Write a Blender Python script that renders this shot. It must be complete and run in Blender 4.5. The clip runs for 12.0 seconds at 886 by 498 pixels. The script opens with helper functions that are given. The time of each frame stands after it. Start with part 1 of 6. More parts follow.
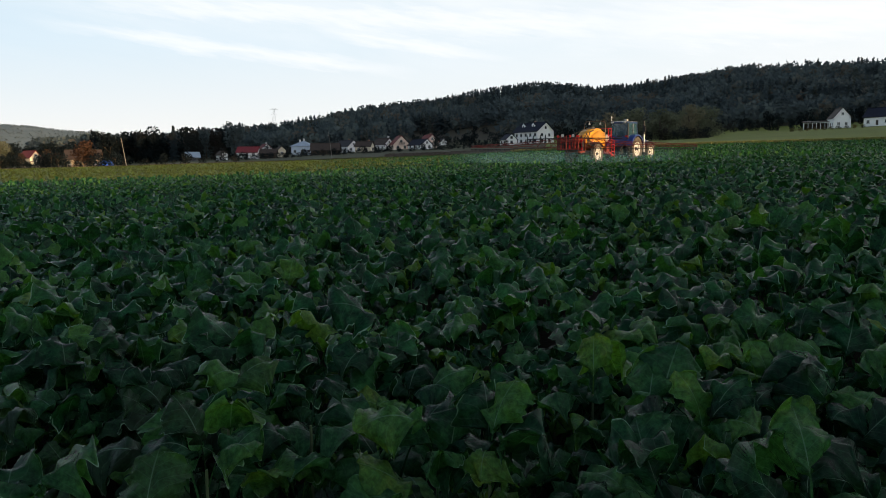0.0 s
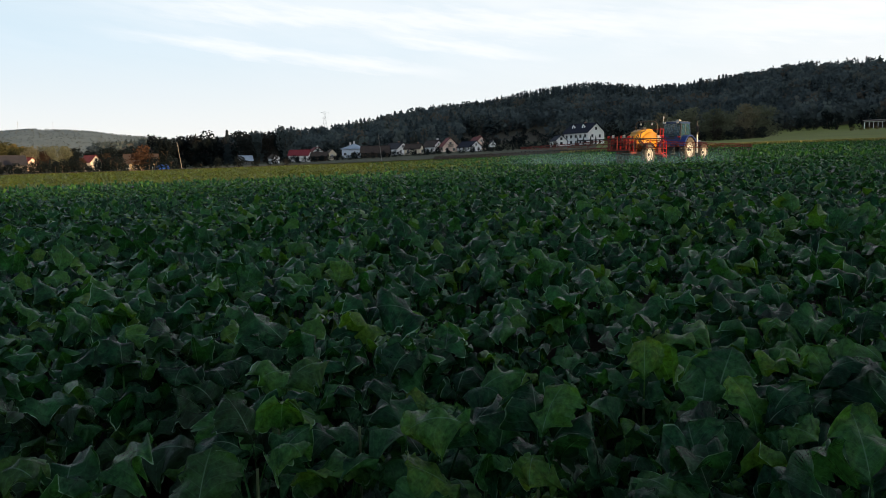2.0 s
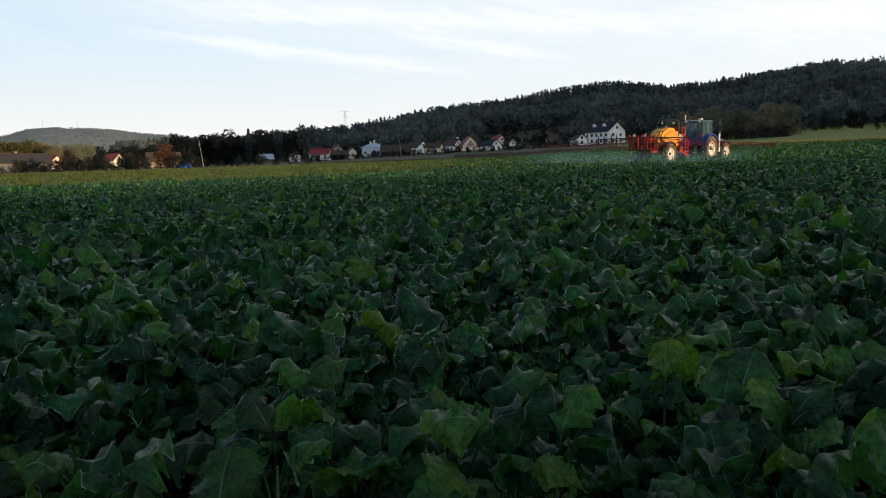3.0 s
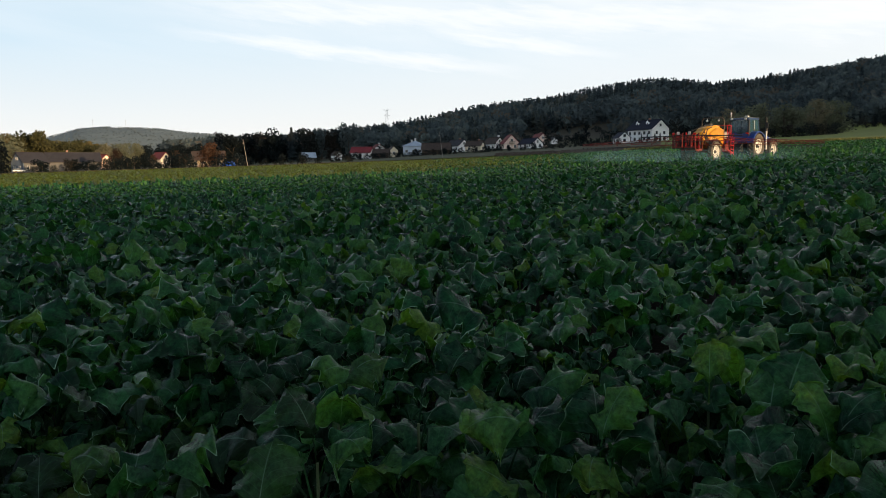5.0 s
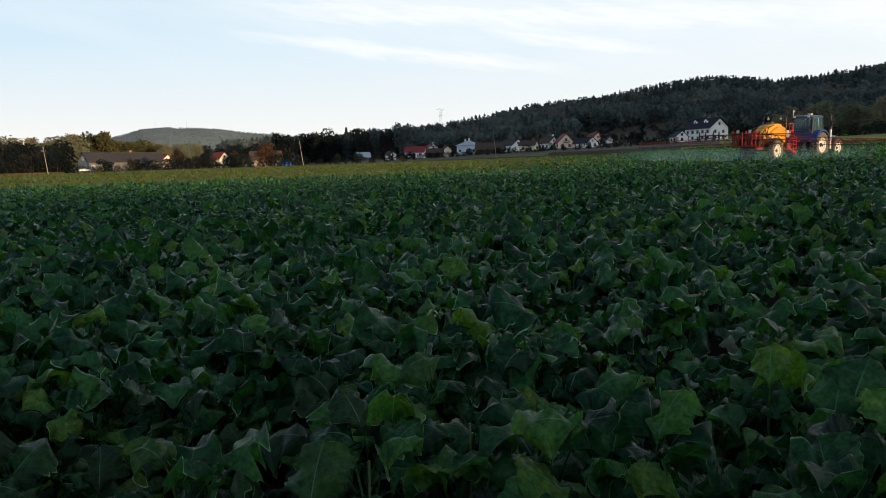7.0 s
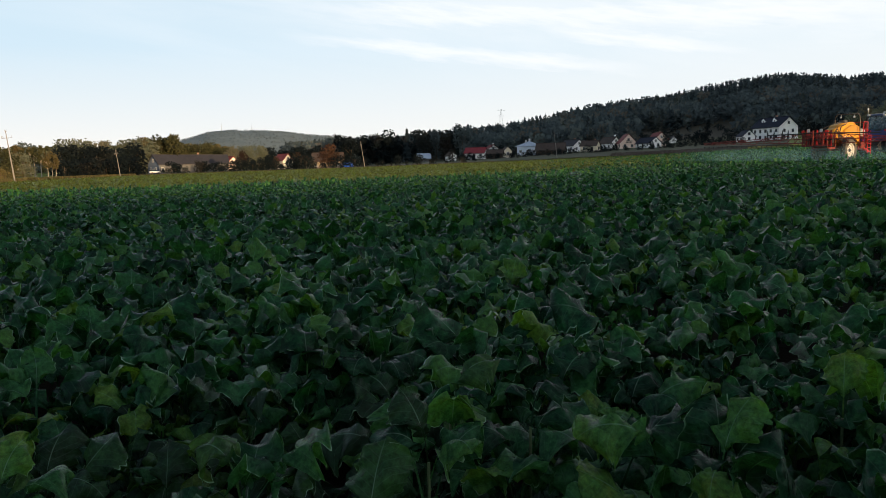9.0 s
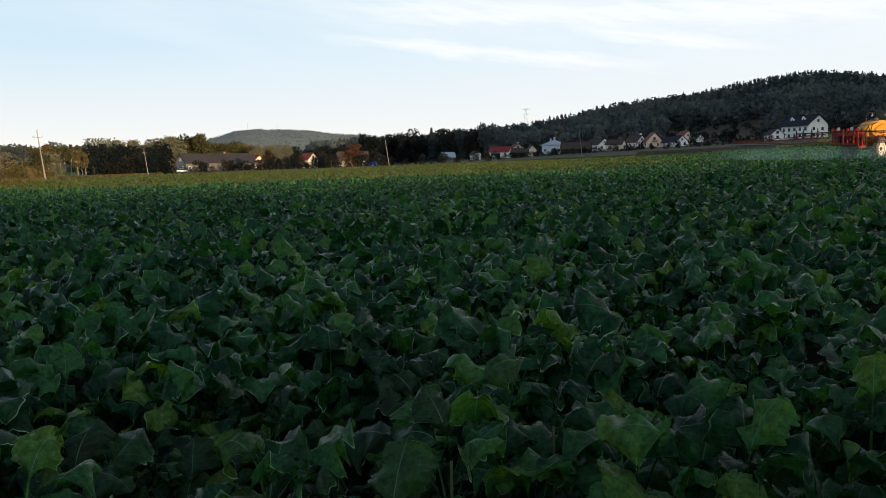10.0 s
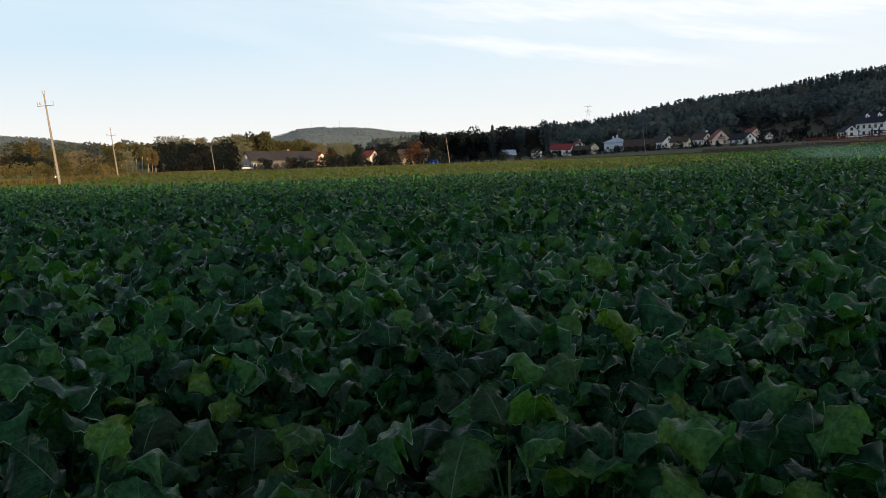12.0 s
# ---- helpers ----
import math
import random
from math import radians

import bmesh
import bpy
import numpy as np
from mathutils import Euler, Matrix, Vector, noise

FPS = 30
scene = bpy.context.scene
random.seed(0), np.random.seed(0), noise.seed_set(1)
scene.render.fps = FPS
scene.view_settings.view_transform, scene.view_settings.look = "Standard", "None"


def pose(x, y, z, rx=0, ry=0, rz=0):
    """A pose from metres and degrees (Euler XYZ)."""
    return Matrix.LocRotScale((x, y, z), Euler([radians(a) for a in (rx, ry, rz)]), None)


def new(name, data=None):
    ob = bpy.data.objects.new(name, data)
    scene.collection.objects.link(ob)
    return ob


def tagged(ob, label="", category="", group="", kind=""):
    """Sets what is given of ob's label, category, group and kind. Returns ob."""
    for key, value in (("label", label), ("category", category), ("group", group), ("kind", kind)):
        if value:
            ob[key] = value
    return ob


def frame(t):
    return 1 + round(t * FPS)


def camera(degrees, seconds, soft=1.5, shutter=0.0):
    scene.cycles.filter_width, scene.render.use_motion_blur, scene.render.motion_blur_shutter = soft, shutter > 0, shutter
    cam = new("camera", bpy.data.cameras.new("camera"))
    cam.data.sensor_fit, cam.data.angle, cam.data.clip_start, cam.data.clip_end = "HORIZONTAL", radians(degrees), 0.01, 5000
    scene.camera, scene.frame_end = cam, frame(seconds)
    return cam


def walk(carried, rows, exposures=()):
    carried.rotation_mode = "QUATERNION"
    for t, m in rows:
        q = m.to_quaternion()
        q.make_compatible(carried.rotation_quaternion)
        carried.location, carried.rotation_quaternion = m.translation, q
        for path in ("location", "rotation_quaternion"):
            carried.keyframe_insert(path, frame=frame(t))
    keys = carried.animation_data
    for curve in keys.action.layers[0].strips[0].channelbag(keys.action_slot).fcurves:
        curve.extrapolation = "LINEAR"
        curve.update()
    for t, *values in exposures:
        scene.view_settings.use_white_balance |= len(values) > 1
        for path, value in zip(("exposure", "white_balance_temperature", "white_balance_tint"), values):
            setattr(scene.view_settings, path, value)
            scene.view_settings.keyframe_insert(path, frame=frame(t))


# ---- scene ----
# ---------------------------------------------------------------- camera
cam = camera(58.2, 12.0, soft=0.75)
EYE = 1.55
ROWS = [
    (0.0, -0.000, 0.000, -0.000, -0.06, -5.50, 0.60),
    (0.5, 0.003, 0.003, 0.000, 0.79, -5.53, 0.70),
    (1.0, 0.003, 0.002, 0.002, 1.60, -5.49, 0.77),
    (1.5, 0.002, 0.006, -0.000, 2.75, -5.32, 0.78),
    (2.0, 0.003, 0.006, -0.000, 3.46, -5.31, 0.88),
    (2.5, 0.004, 0.010, -0.000, 4.18, -5.36, 0.90),
    (3.0, 0.001, 0.011, -0.000, 4.88, -5.38, 0.77),
    (5.0, 0.001, 0.018, 0.002, 7.81, -5.46, 0.77),
    (5.5, 0.002, 0.023, -0.002, 8.87, -5.45, 0.87),
    (6.0, 0.000, 0.025, 0.000, 9.66, -5.49, 0.78),
    (6.5, 0.000, 0.029, -0.001, 10.52, -5.49, 0.71),
    (7.0, 0.000, 0.033, -0.001, 11.64, -5.44, 0.77),
    (9.0, -0.007, 0.043, 0.001, 15.94, -5.31, 0.89),
    (9.5, -0.004, 0.046, -0.000, 16.87, -5.41, 0.85),
    (10.0, -0.004, 0.045, 0.000, 17.69, -5.36, 0.88),
    (10.5, -0.005, 0.048, 0.001, 18.83, -5.37, 0.92),
    (11.0, -0.005, 0.051, -0.001, 19.84, -5.40, 0.90),
    (11.5, -0.006, 0.051, 0.000, 20.99, -5.47, 0.79),
    (12.0, -0.007, 0.051, 0.000, 22.02, -5.47, 0.76),
]
walk(cam, [(t, pose(x, y, EYE + z, 90 + pitch, roll, yaw)) for t, x, y, z, yaw, pitch, roll in ROWS],
     exposures=[(0.0, 0.5), (12.0, 0.5)])

# ---------------------------------------------------------------- world and sun
SUN_AZ, SUN_EL = 130.0, 3.4          # compass angle from straight ahead, clockwise; height
TO_SUN = Vector((math.sin(radians(SUN_AZ)) * math.cos(radians(SUN_EL)),
                 math.cos(radians(SUN_AZ)) * math.cos(radians(SUN_EL)), math.sin(radians(SUN_EL))))


def node(tree, kind, **values):
    n = tree.nodes.new(kind)
    for key, value in values.items():
        n.inputs[key.replace("_", " ")].default_value = value
    return n


def ramp(tree, source, *stops):
    """A colour ramp on source; stops of (position, colour)."""
    n = tree.nodes.new("ShaderNodeValToRGB")
    while len(n.color_ramp.elements) < len(stops):
        n.color_ramp.elements.new(0.5)
    for e, (at, colour) in zip(n.color_ramp.elements, stops):
        e.position = at
        e.color = (*colour, 1) if isinstance(colour, tuple) else (colour, colour, colour, 1)
    tree.links.new(source, n.inputs[0])
    return n.outputs[0]


def arith(tree, op, a, b=0.0, c=0.0, clamp=False):
    n = tree.nodes.new("ShaderNodeMath")
    n.operation, n.use_clamp = op, clamp
    for i, v in enumerate((a, b, c)):
        if isinstance(v, (int, float)):
            n.inputs[i].default_value = v
        else:
            tree.links.new(v, n.inputs[i])
    return n.outputs[0]


def blend(tree, fac, a, b, kind="MIX"):
    n = tree.nodes.new("ShaderNodeMix")
    n.data_type, n.blend_type = "RGBA", kind
    for slot, v in ((0, fac), (6, a), (7, b)):
        if isinstance(v, (int, float)):
            n.inputs[slot].default_value = v
        elif isinstance(v, tuple):
            n.inputs[slot].default_value = (*v, 1)
        else:
            tree.links.new(v, n.inputs[slot])
    return n.outputs[2]


world = bpy.data.worlds.new("sky")
scene.world = world
world.use_nodes = True
wt = world.node_tree
wt.nodes.clear()
sky = wt.nodes.new("ShaderNodeTexSky")
sky.sky_type, sky.sun_disc = "NISHITA", False
sky.sun_elevation, sky.sun_rotation = radians(14.0), radians(SUN_AZ)
sky.altitude, sky.air_density, sky.dust_density, sky.ozone_density = 300, 1.0, 2.2, 2.0
coord = wt.nodes.new("ShaderNodeTexCoord")
split = wt.nodes.new("ShaderNodeSeparateXYZ")
wt.links.new(coord.outputs["Generated"], split.inputs[0])
# compass angle and height of each part of the sky, in degrees
sky_az = arith(wt, "MULTIPLY", arith(wt, "ARCTAN2", split.outputs[0], split.outputs[1]), 57.2958)
sky_el = arith(wt, "MULTIPLY", arith(wt, "ARCSINE", split.outputs[2]), 57.2958)
angles = wt.nodes.new("ShaderNodeCombineXYZ")
wt.links.new(arith(wt, "MULTIPLY", sky_az, 0.05), angles.inputs[0])
wt.links.new(arith(wt, "MULTIPLY_ADD", sky_az, 0.045, arith(wt, "MULTIPLY", sky_el, 0.30)), angles.inputs[1])
cloud = node(wt, "ShaderNodeTexNoise", Scale=1.3, Detail=7.0, Roughness=0.55, Distortion=0.4)
wt.links.new(angles.outputs[0], cloud.inputs["Vector"])
fluff = node(wt, "ShaderNodeTexNoise", Scale=5.0, Detail=6.0, Roughness=0.6)
wt.links.new(angles.outputs[0], fluff.inputs["Vector"])


def streak(az0, el0, az1, el1, half, soft=6.0):
    """A long thin cloud between two places in the sky, with a ragged, tapering edge."""
    slope = (el1 - el0) / (az1 - az0)
    line = arith(wt, "MULTIPLY_ADD", sky_az, slope, el0 - slope * az0)
    ragged = arith(wt, "MULTIPLY_ADD", fluff.outputs[0], half * 2.4, -half * 1.2)
    off = arith(wt, "ABSOLUTE", arith(wt, "ADD", arith(wt, "SUBTRACT", sky_el, line), ragged))
    across = arith(wt, "SUBTRACT", 1.0, arith(wt, "DIVIDE", off, half), clamp=True)
    mid, span = (az0 + az1) / 2, abs(az1 - az0) / 2
    along = arith(wt, "DIVIDE", arith(wt, "SUBTRACT", span, arith(wt, "ABSOLUTE", arith(wt, "SUBTRACT", sky_az, mid))), soft, clamp=True)
    return arith(wt, "MULTIPLY", arith(wt, "POWER", across, 0.8), along, clamp=True)


veil = ramp(wt, cloud.outputs[0], (0.40, 0.0), (0.68, 1.0))
# whiter towards the sun's side, clearer blue away from it
side = arith(wt, "MULTIPLY_ADD", sky_az, 0.011, 0.48, clamp=True)
high = ramp(wt, split.outputs[2], (0.10, 0.0), (0.20, 1.0))
cover = arith(wt, "MULTIPLY", arith(wt, "MULTIPLY", veil, high), arith(wt, "MULTIPLY_ADD", side, 0.9, 0.1), clamp=True)
for s in (streak(-28, 9.9, -0.5, 6.9, 0.62, 8), streak(-11.5, 10.5, 6, 7.6, 0.7, 6), streak(-30, 11.8, 20, 9.6, 1.3, 12), streak(4, 10.2, 46, 9.2, 2.2, 14)):
    cover = arith(wt, "MAXIMUM", cover, arith(wt, "MULTIPLY", s, 0.6))
low = ramp(wt, split.outputs[2], (0.0, 1.0), (0.22, 0.92), (0.42, 0.35), (0.8, 0.0))
dusk = blend(wt, 1.0, sky.outputs[0], (0.40, 0.66, 0.86), "MULTIPLY")
pale = blend(wt, side, (7.0, 8.7, 9.9), (10.2, 10.4, 10.4))
warm_rim = blend(wt, ramp(wt, split.outputs[2], (0.035, 1.0), (0.15, 0.0)), pale, (9.9, 9.75, 9.4))
base_sky = blend(wt, low, dusk, warm_rim)
whole = blend(wt, cover, base_sky, (11.0, 10.9, 10.9))
back = wt.nodes.new("ShaderNodeBackground")
back.inputs[1].default_value = 0.0707
wt.links.new(whole, back.inputs[0])
wout = wt.nodes.new("ShaderNodeOutputWorld")
wt.links.new(back.outputs[0], wout.inputs[0])

sun = new("sun", bpy.data.lights.new("sun", "SUN"))
sun.data.energy, sun.data.angle, sun.data.color = 5.0, radians(0.5), (1.0, 0.67, 0.36)
sun.matrix_world = Matrix.LocRotScale((60, -60, 40), TO_SUN.to_track_quat("Z", "Y"), None)

# ---------------------------------------------------------------- materials


def material(name, rough=0.6, metal=0.0, spec=0.5):
    m = bpy.data.materials.new(name)
    m.use_nodes = True
    t = m.node_tree
    b = t.nodes["Principled BSDF"]
    b.inputs["Roughness"].default_value = rough
    b.inputs["Metallic"].default_value = metal
    b.inputs["Specular IOR Level"].default_value = spec
    return m, t, b


def surface(name, dark, light, scale=3.0, fine=30.0, rough=0.6, metal=0.0, spec=0.4, bump=0.2, per_object=0.0):
    """Paint, plaster, metal or earth: two scales of variation and fine relief."""
    m, t, b = material(name, rough, metal, spec)
    place = t.nodes.new("ShaderNodeTexCoord").outputs["Object"]
    big = node(t, "ShaderNodeTexNoise", Scale=scale, Detail=5.0, Roughness=0.6)
    small = node(t, "ShaderNodeTexNoise", Scale=fine, Detail=3.0, Roughness=0.6)
    for n in (big, small):
        t.links.new(place, n.inputs["Vector"])
    mixed = arith(t, "ADD", arith(t, "MULTIPLY", big.outputs[0], 0.65), arith(t, "MULTIPLY", small.outputs[0], 0.35))
    if per_object:
        info = t.nodes.new("ShaderNodeObjectInfo")
        mixed = arith(t, "ADD", mixed, arith(t, "MULTIPLY_ADD", info.outputs["Random"], per_object, -per_object / 2))
    t.links.new(ramp(t, mixed, (0.3, dark), (0.7, light)), b.inputs["Base Color"])
    t.links.new(arith(t, "MULTIPLY_ADD", small.outputs[0], 0.2, rough - 0.1), b.inputs["Roughness"])
    if bump:
        n = node(t, "ShaderNodeBump", Strength=bump, Distance=0.02)
        t.links.new(small.outputs[0], n.inputs["Height"])
        t.links.new(n.outputs[0], b.inputs["Normal"])
    return m


def crop_leaf(name, island, edge=0.474, dull=0.0, pale=0.0):
    """Waxy blue-green brassica leaf with a pale midrib and side veins; light comes through the blade."""
    m, t, b = material(name, 0.25, 0.0, 0.11)
    b.inputs["Specular Tint"].default_value = (0.78, 0.97, 0.98, 1)
    uv = t.nodes.new("ShaderNodeUVMap")
    uv.uv_map = "UVMap"
    s = t.nodes.new("ShaderNodeSeparateXYZ")
    t.links.new(uv.outputs[0], s.inputs[0])
    across = arith(t, "ABSOLUTE", arith(t, "SUBTRACT", s.outputs[0], 0.5))
    rib = arith(t, "MULTIPLY", ramp(t, across, (0.0, 1.0), (0.007, 0.8), (0.014, 0.0)), arith(t, "MULTIPLY_ADD", s.outputs[1], -0.34, 0.46))
    wave = arith(t, "SINE", arith(t, "MULTIPLY", arith(t, "SUBTRACT", s.outputs[1], arith(t, "MULTIPLY", across, 0.55)), 46.0))
    veins = arith(t, "MULTIPLY", ramp(t, wave, (0.93, 0.0), (1.0, 1.0)), 0.07)
    pick = t.nodes.new("ShaderNodeNewGeometry").outputs["Random Per Island"] if island else t.nodes.new("ShaderNodeObjectInfo").outputs["Random"]
    place = t.nodes.new("ShaderNodeTexCoord").outputs["Object"]
    blot = node(t, "ShaderNodeTexNoise", Scale=9.0 if island else 2.6, Detail=5.0, Roughness=0.6)
    t.links.new(place, blot.inputs["Vector"])
    # pale margin with a sky glint painted in, broken along its length
    rim = arith(t, "MULTIPLY", ramp(t, across, (edge, 0.0), (edge + 0.012, 1.0)), ramp(t, blot.outputs[0], (0.44, 0.0), (0.58, 1.0)))
    # younger, yellower tissue towards each tip; dark-to-bright blotches mimic shading within the leaf
    leaf_tone = arith(t, "MULTIPLY", 0.92, arith(t, "ADD", arith(t, "POWER", pick, 1.5), arith(t, "ADD", arith(t, "MULTIPLY_ADD", blot.outputs[0], 1.0, -0.50), arith(t, "MULTIPLY_ADD", s.outputs[1], 0.16, -0.08))))
    tint = ramp(t, leaf_tone, (0.0, (0.006, 0.024, 0.013)), (0.3, (0.013, 0.053, 0.026)), (0.6, (0.027, 0.098, 0.034)),
                (0.8, (0.046, 0.128, 0.028)), (0.93, (0.066, 0.142, 0.024)), (1.05, (0.092, 0.158, 0.024)))
    fresh = arith(t, "MULTIPLY", ramp(t, blot.outputs[0], (0.40, 0.0), (0.75, 0.5)), 0.85 if island else 0.4)
    body = blend(t, fresh, tint, (0.016, 0.125, 0.046) if island else (0.016, 0.080, 0.042))
    cell = node(t, "ShaderNodeTexNoise", Scale=34.0 if island else 11.0, Detail=4.0, Roughness=0.7)
    t.links.new(place, cell.inputs["Vector"])
    body = blend(t, 1.0, body, ramp(t, cell.outputs[0], (0.33, 0.52), (0.67, 1.36)), "MULTIPLY")
    if pale:        # low sunlight painted into the leaf colour as yellow
        body = blend(t, pale, body, (0.150, 0.138, 0.024))
    if dull:        # duller, browner leaves
        body = blend(t, dull, body, (0.017, 0.023, 0.013))
    col = blend(t, arith(t, "MAXIMUM", arith(t, "MAXIMUM", rib, rim), veins), body, (0.27, 0.46, 0.30))
    t.links.new(col, b.inputs["Base Color"])
    fine = node(t, "ShaderNodeTexNoise", Scale=60.0 if island else 16.0, Detail=3.0, Roughness=0.6)
    t.links.new(place, fine.inputs["Vector"])
    n = node(t, "ShaderNodeBump", Strength=0.42, Distance=0.03)
    t.links.new(arith(t, "ADD", arith(t, "ADD", blot.outputs[0], arith(t, "MULTIPLY", fine.outputs[0], 0.42)), arith(t, "MULTIPLY", veins, -0.7)), n.inputs["Height"])
    t.links.new(n.outputs[0], b.inputs["Normal"])
    glow = t.nodes.new("ShaderNodeBsdfTranslucent")
    t.links.new(blend(t, 1.0, body, (2.0, 2.0, 0.6), "MULTIPLY"), glow.inputs[0])
    mix = t.nodes.new("ShaderNodeMixShader")
    mix.inputs[0].default_value = 0.34
    t.links.new(b.outputs[0], mix.inputs[1])
    t.links.new(glow.outputs[0], mix.inputs[2])
    t.links.new(mix.outputs[0], t.nodes["Material Output"].inputs[0])
    return m


def foliage(name, dark, mid, light, warm, mottle=1.0, spec=0.2, single=0.22):
    """Tree leaves: each clump differs, and each tree (its number lies in the UV map) has its own hue."""
    m, t, b = material(name, 0.75, 0.0, spec)
    uv = t.nodes.new("ShaderNodeUVMap")
    uv.uv_map = "UVMap"
    s = t.nodes.new("ShaderNodeSeparateXYZ")
    t.links.new(uv.outputs[0], s.inputs[0])
    own = t.nodes.new("ShaderNodeNewGeometry").outputs["Random Per Island"]
    hue = arith(t, "FRACT", arith(t, "ADD", s.outputs[0], t.nodes.new("ShaderNodeObjectInfo").outputs["Random"]))
    tone = ramp(t, arith(t, "ADD", arith(t, "MULTIPLY", own, single), arith(t, "MULTIPLY", hue, 1 - single)), (0.1, dark), (0.5, mid), (0.9, light))
    turn = ramp(t, hue, (0.80, 0.0), (0.97, 0.85))
    grain = node(t, "ShaderNodeTexNoise", Scale=1.1, Detail=5.0, Roughness=0.75)
    t.links.new(t.nodes.new("ShaderNodeNewGeometry").outputs["Position"], grain.inputs["Vector"])
    col = blend(t, 1.0, blend(t, turn, tone, warm), ramp(t, grain.outputs[0], (0.32, 1 - 0.55 * mottle), (0.68, 1 + 0.5 * mottle)), "MULTIPLY")
    t.links.new(col, b.inputs["Base Color"])
    glow = t.nodes.new("ShaderNodeBsdfTranslucent")
    t.links.new(col, glow.inputs[0])
    mix = t.nodes.new("ShaderNodeMixShader")
    mix.inputs[0].default_value = 0.5
    t.links.new(b.outputs[0], mix.inputs[1])
    t.links.new(glow.outputs[0], mix.inputs[2])
    t.links.new(mix.outputs[0], t.nodes["Material Output"].inputs[0])
    return m


def glass(name, tint=(0.03, 0.045, 0.06)):
    m, t, b = material(name, 0.06, 0.0, 0.8)
    b.inputs["Base Color"].default_value = (*tint, 1)
    return m


LEAF = crop_leaf("crop leaf", False, 0.486)
LEAF_DULL = crop_leaf("dull crop leaf", False, 0.486, 0.42)
LEAF_MID = crop_leaf("crop leaves", True, 0.476)
LEAF_MANY = crop_leaf("crop leaf mass", True, 0.452)
# copy of the leaf mass with warm sunlight mixed into its colour
LEAF_SUNLIT = crop_leaf("sunlit-tinted crop leaf mass", True, 0.44, pale=0.45)
STEM = surface("crop stem", (0.045, 0.075, 0.032), (0.085, 0.125, 0.055), 20, 80, 0.5)
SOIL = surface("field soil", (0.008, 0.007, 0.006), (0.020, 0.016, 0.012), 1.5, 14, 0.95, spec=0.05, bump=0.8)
MEADOW = surface("meadow", (0.085, 0.120, 0.008), (0.140, 0.168, 0.014), 0.04, 0.6, 0.95, bump=0.5)
DRY = surface("dry grass", (0.13, 0.085, 0.03), (0.24, 0.16, 0.06), 0.2, 2.0, 0.95, bump=0.5)
PLOUGH = surface("ploughed earth", (0.030, 0.022, 0.013), (0.060, 0.042, 0.026), 0.15, 1.5, 0.95, bump=0.8)
STUBBLE = surface("pale stubble", (0.19, 0.16, 0.05), (0.33, 0.28, 0.10), 0.15, 1.2, 0.95, bump=0.5)
DARK_GRASS = surface("dark grass", (0.028, 0.036, 0.013), (0.056, 0.060, 0.022), 0.06, 0.8, 0.95, bump=0.5)
FLOOR = surface("forest floor", (0.018, 0.017, 0.010), (0.045, 0.040, 0.022), 0.05, 0.4, 0.95)
BARK = surface("bark", (0.045, 0.035, 0.027), (0.11, 0.09, 0.07), 2, 14, 0.9, bump=0.6)
PALE_BARK = surface("birch bark", (0.22, 0.18, 0.14), (0.50, 0.44, 0.36), 2, 14, 0.8, bump=0.3)
# leaf colours lifted to blue-grey, hillside haze mixed in
BROADLEAF = foliage("broad leaves", (0.076, 0.100, 0.106), (0.102, 0.130, 0.132), (0.134, 0.166, 0.156), (0.125, 0.108, 0.085), 0.12, 0.05, 0.06)
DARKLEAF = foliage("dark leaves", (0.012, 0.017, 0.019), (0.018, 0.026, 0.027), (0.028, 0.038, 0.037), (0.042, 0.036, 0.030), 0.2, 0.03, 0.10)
# needle colours also carry the hill's bluish haze
NEEDLES = foliage("needles", (0.050, 0.070, 0.078), (0.070, 0.096, 0.104), (0.098, 0.128, 0.128), (0.078, 0.086, 0.070), 0.12, 0.05, 0.06)
AUTUMN = foliage("autumn leaves", (0.050, 0.054, 0.026), (0.084, 0.085, 0.040), (0.130, 0.122, 0.052), (0.125, 0.098, 0.045), 0.35, 0.05, 0.10)
# haze over the far hills is painted into this ground colour
HAZY_GROUND = surface("haze-tinted distant woodland", (0.130, 0.165, 0.175), (0.185, 0.225, 0.230), 0.02, 0.16, 0.95, spec=0.02, bump=0)
STRAW = foliage("straw leaves", (0.072, 0.068, 0.030), (0.124, 0.112, 0.046), (0.180, 0.156, 0.062), (0.20, 0.15, 0.06), 0.5, 0.08, 0.14)
HAY = foliage("pale hay", (0.17, 0.18, 0.05), (0.25, 0.25, 0.08), (0.34, 0.33, 0.11), (0.34, 0.30, 0.10))
GROVE_LEAF = foliage("grey-olive leaves", (0.105, 0.118, 0.078), (0.155, 0.168, 0.110), (0.215, 0.222, 0.148), (0.20, 0.17, 0.11), 0.3, 0.06)
RUST = foliage("rust-brown leaves", (0.040, 0.026, 0.020), (0.060, 0.040, 0.028), (0.085, 0.056, 0.036), (0.10, 0.055, 0.035), 0.3, 0.05)
# far trees, with haze painted in as pale blue-grey
HAZY = foliage("haze-tinted distant woods", (0.135, 0.170, 0.180), (0.148, 0.182, 0.192), (0.162, 0.196, 0.204), (0.17, 0.19, 0.20), 0.1, 0.02)

WHITE_WALL = surface("white plaster", (0.84, 0.84, 0.83), (0.93, 0.93, 0.92), 0.5, 6, 0.85)
CREAM_WALL = surface("cream plaster", (0.66, 0.58, 0.44), (0.82, 0.74, 0.58), 0.5, 6, 0.85)
ORANGE_WALL = surface("apricot plaster", (0.72, 0.54, 0.45), (0.87, 0.70, 0.59), 0.5, 6, 0.85)
BLUE_WALL = surface("pale blue plaster", (0.50, 0.58, 0.68), (0.64, 0.71, 0.80), 0.5, 6, 0.85)
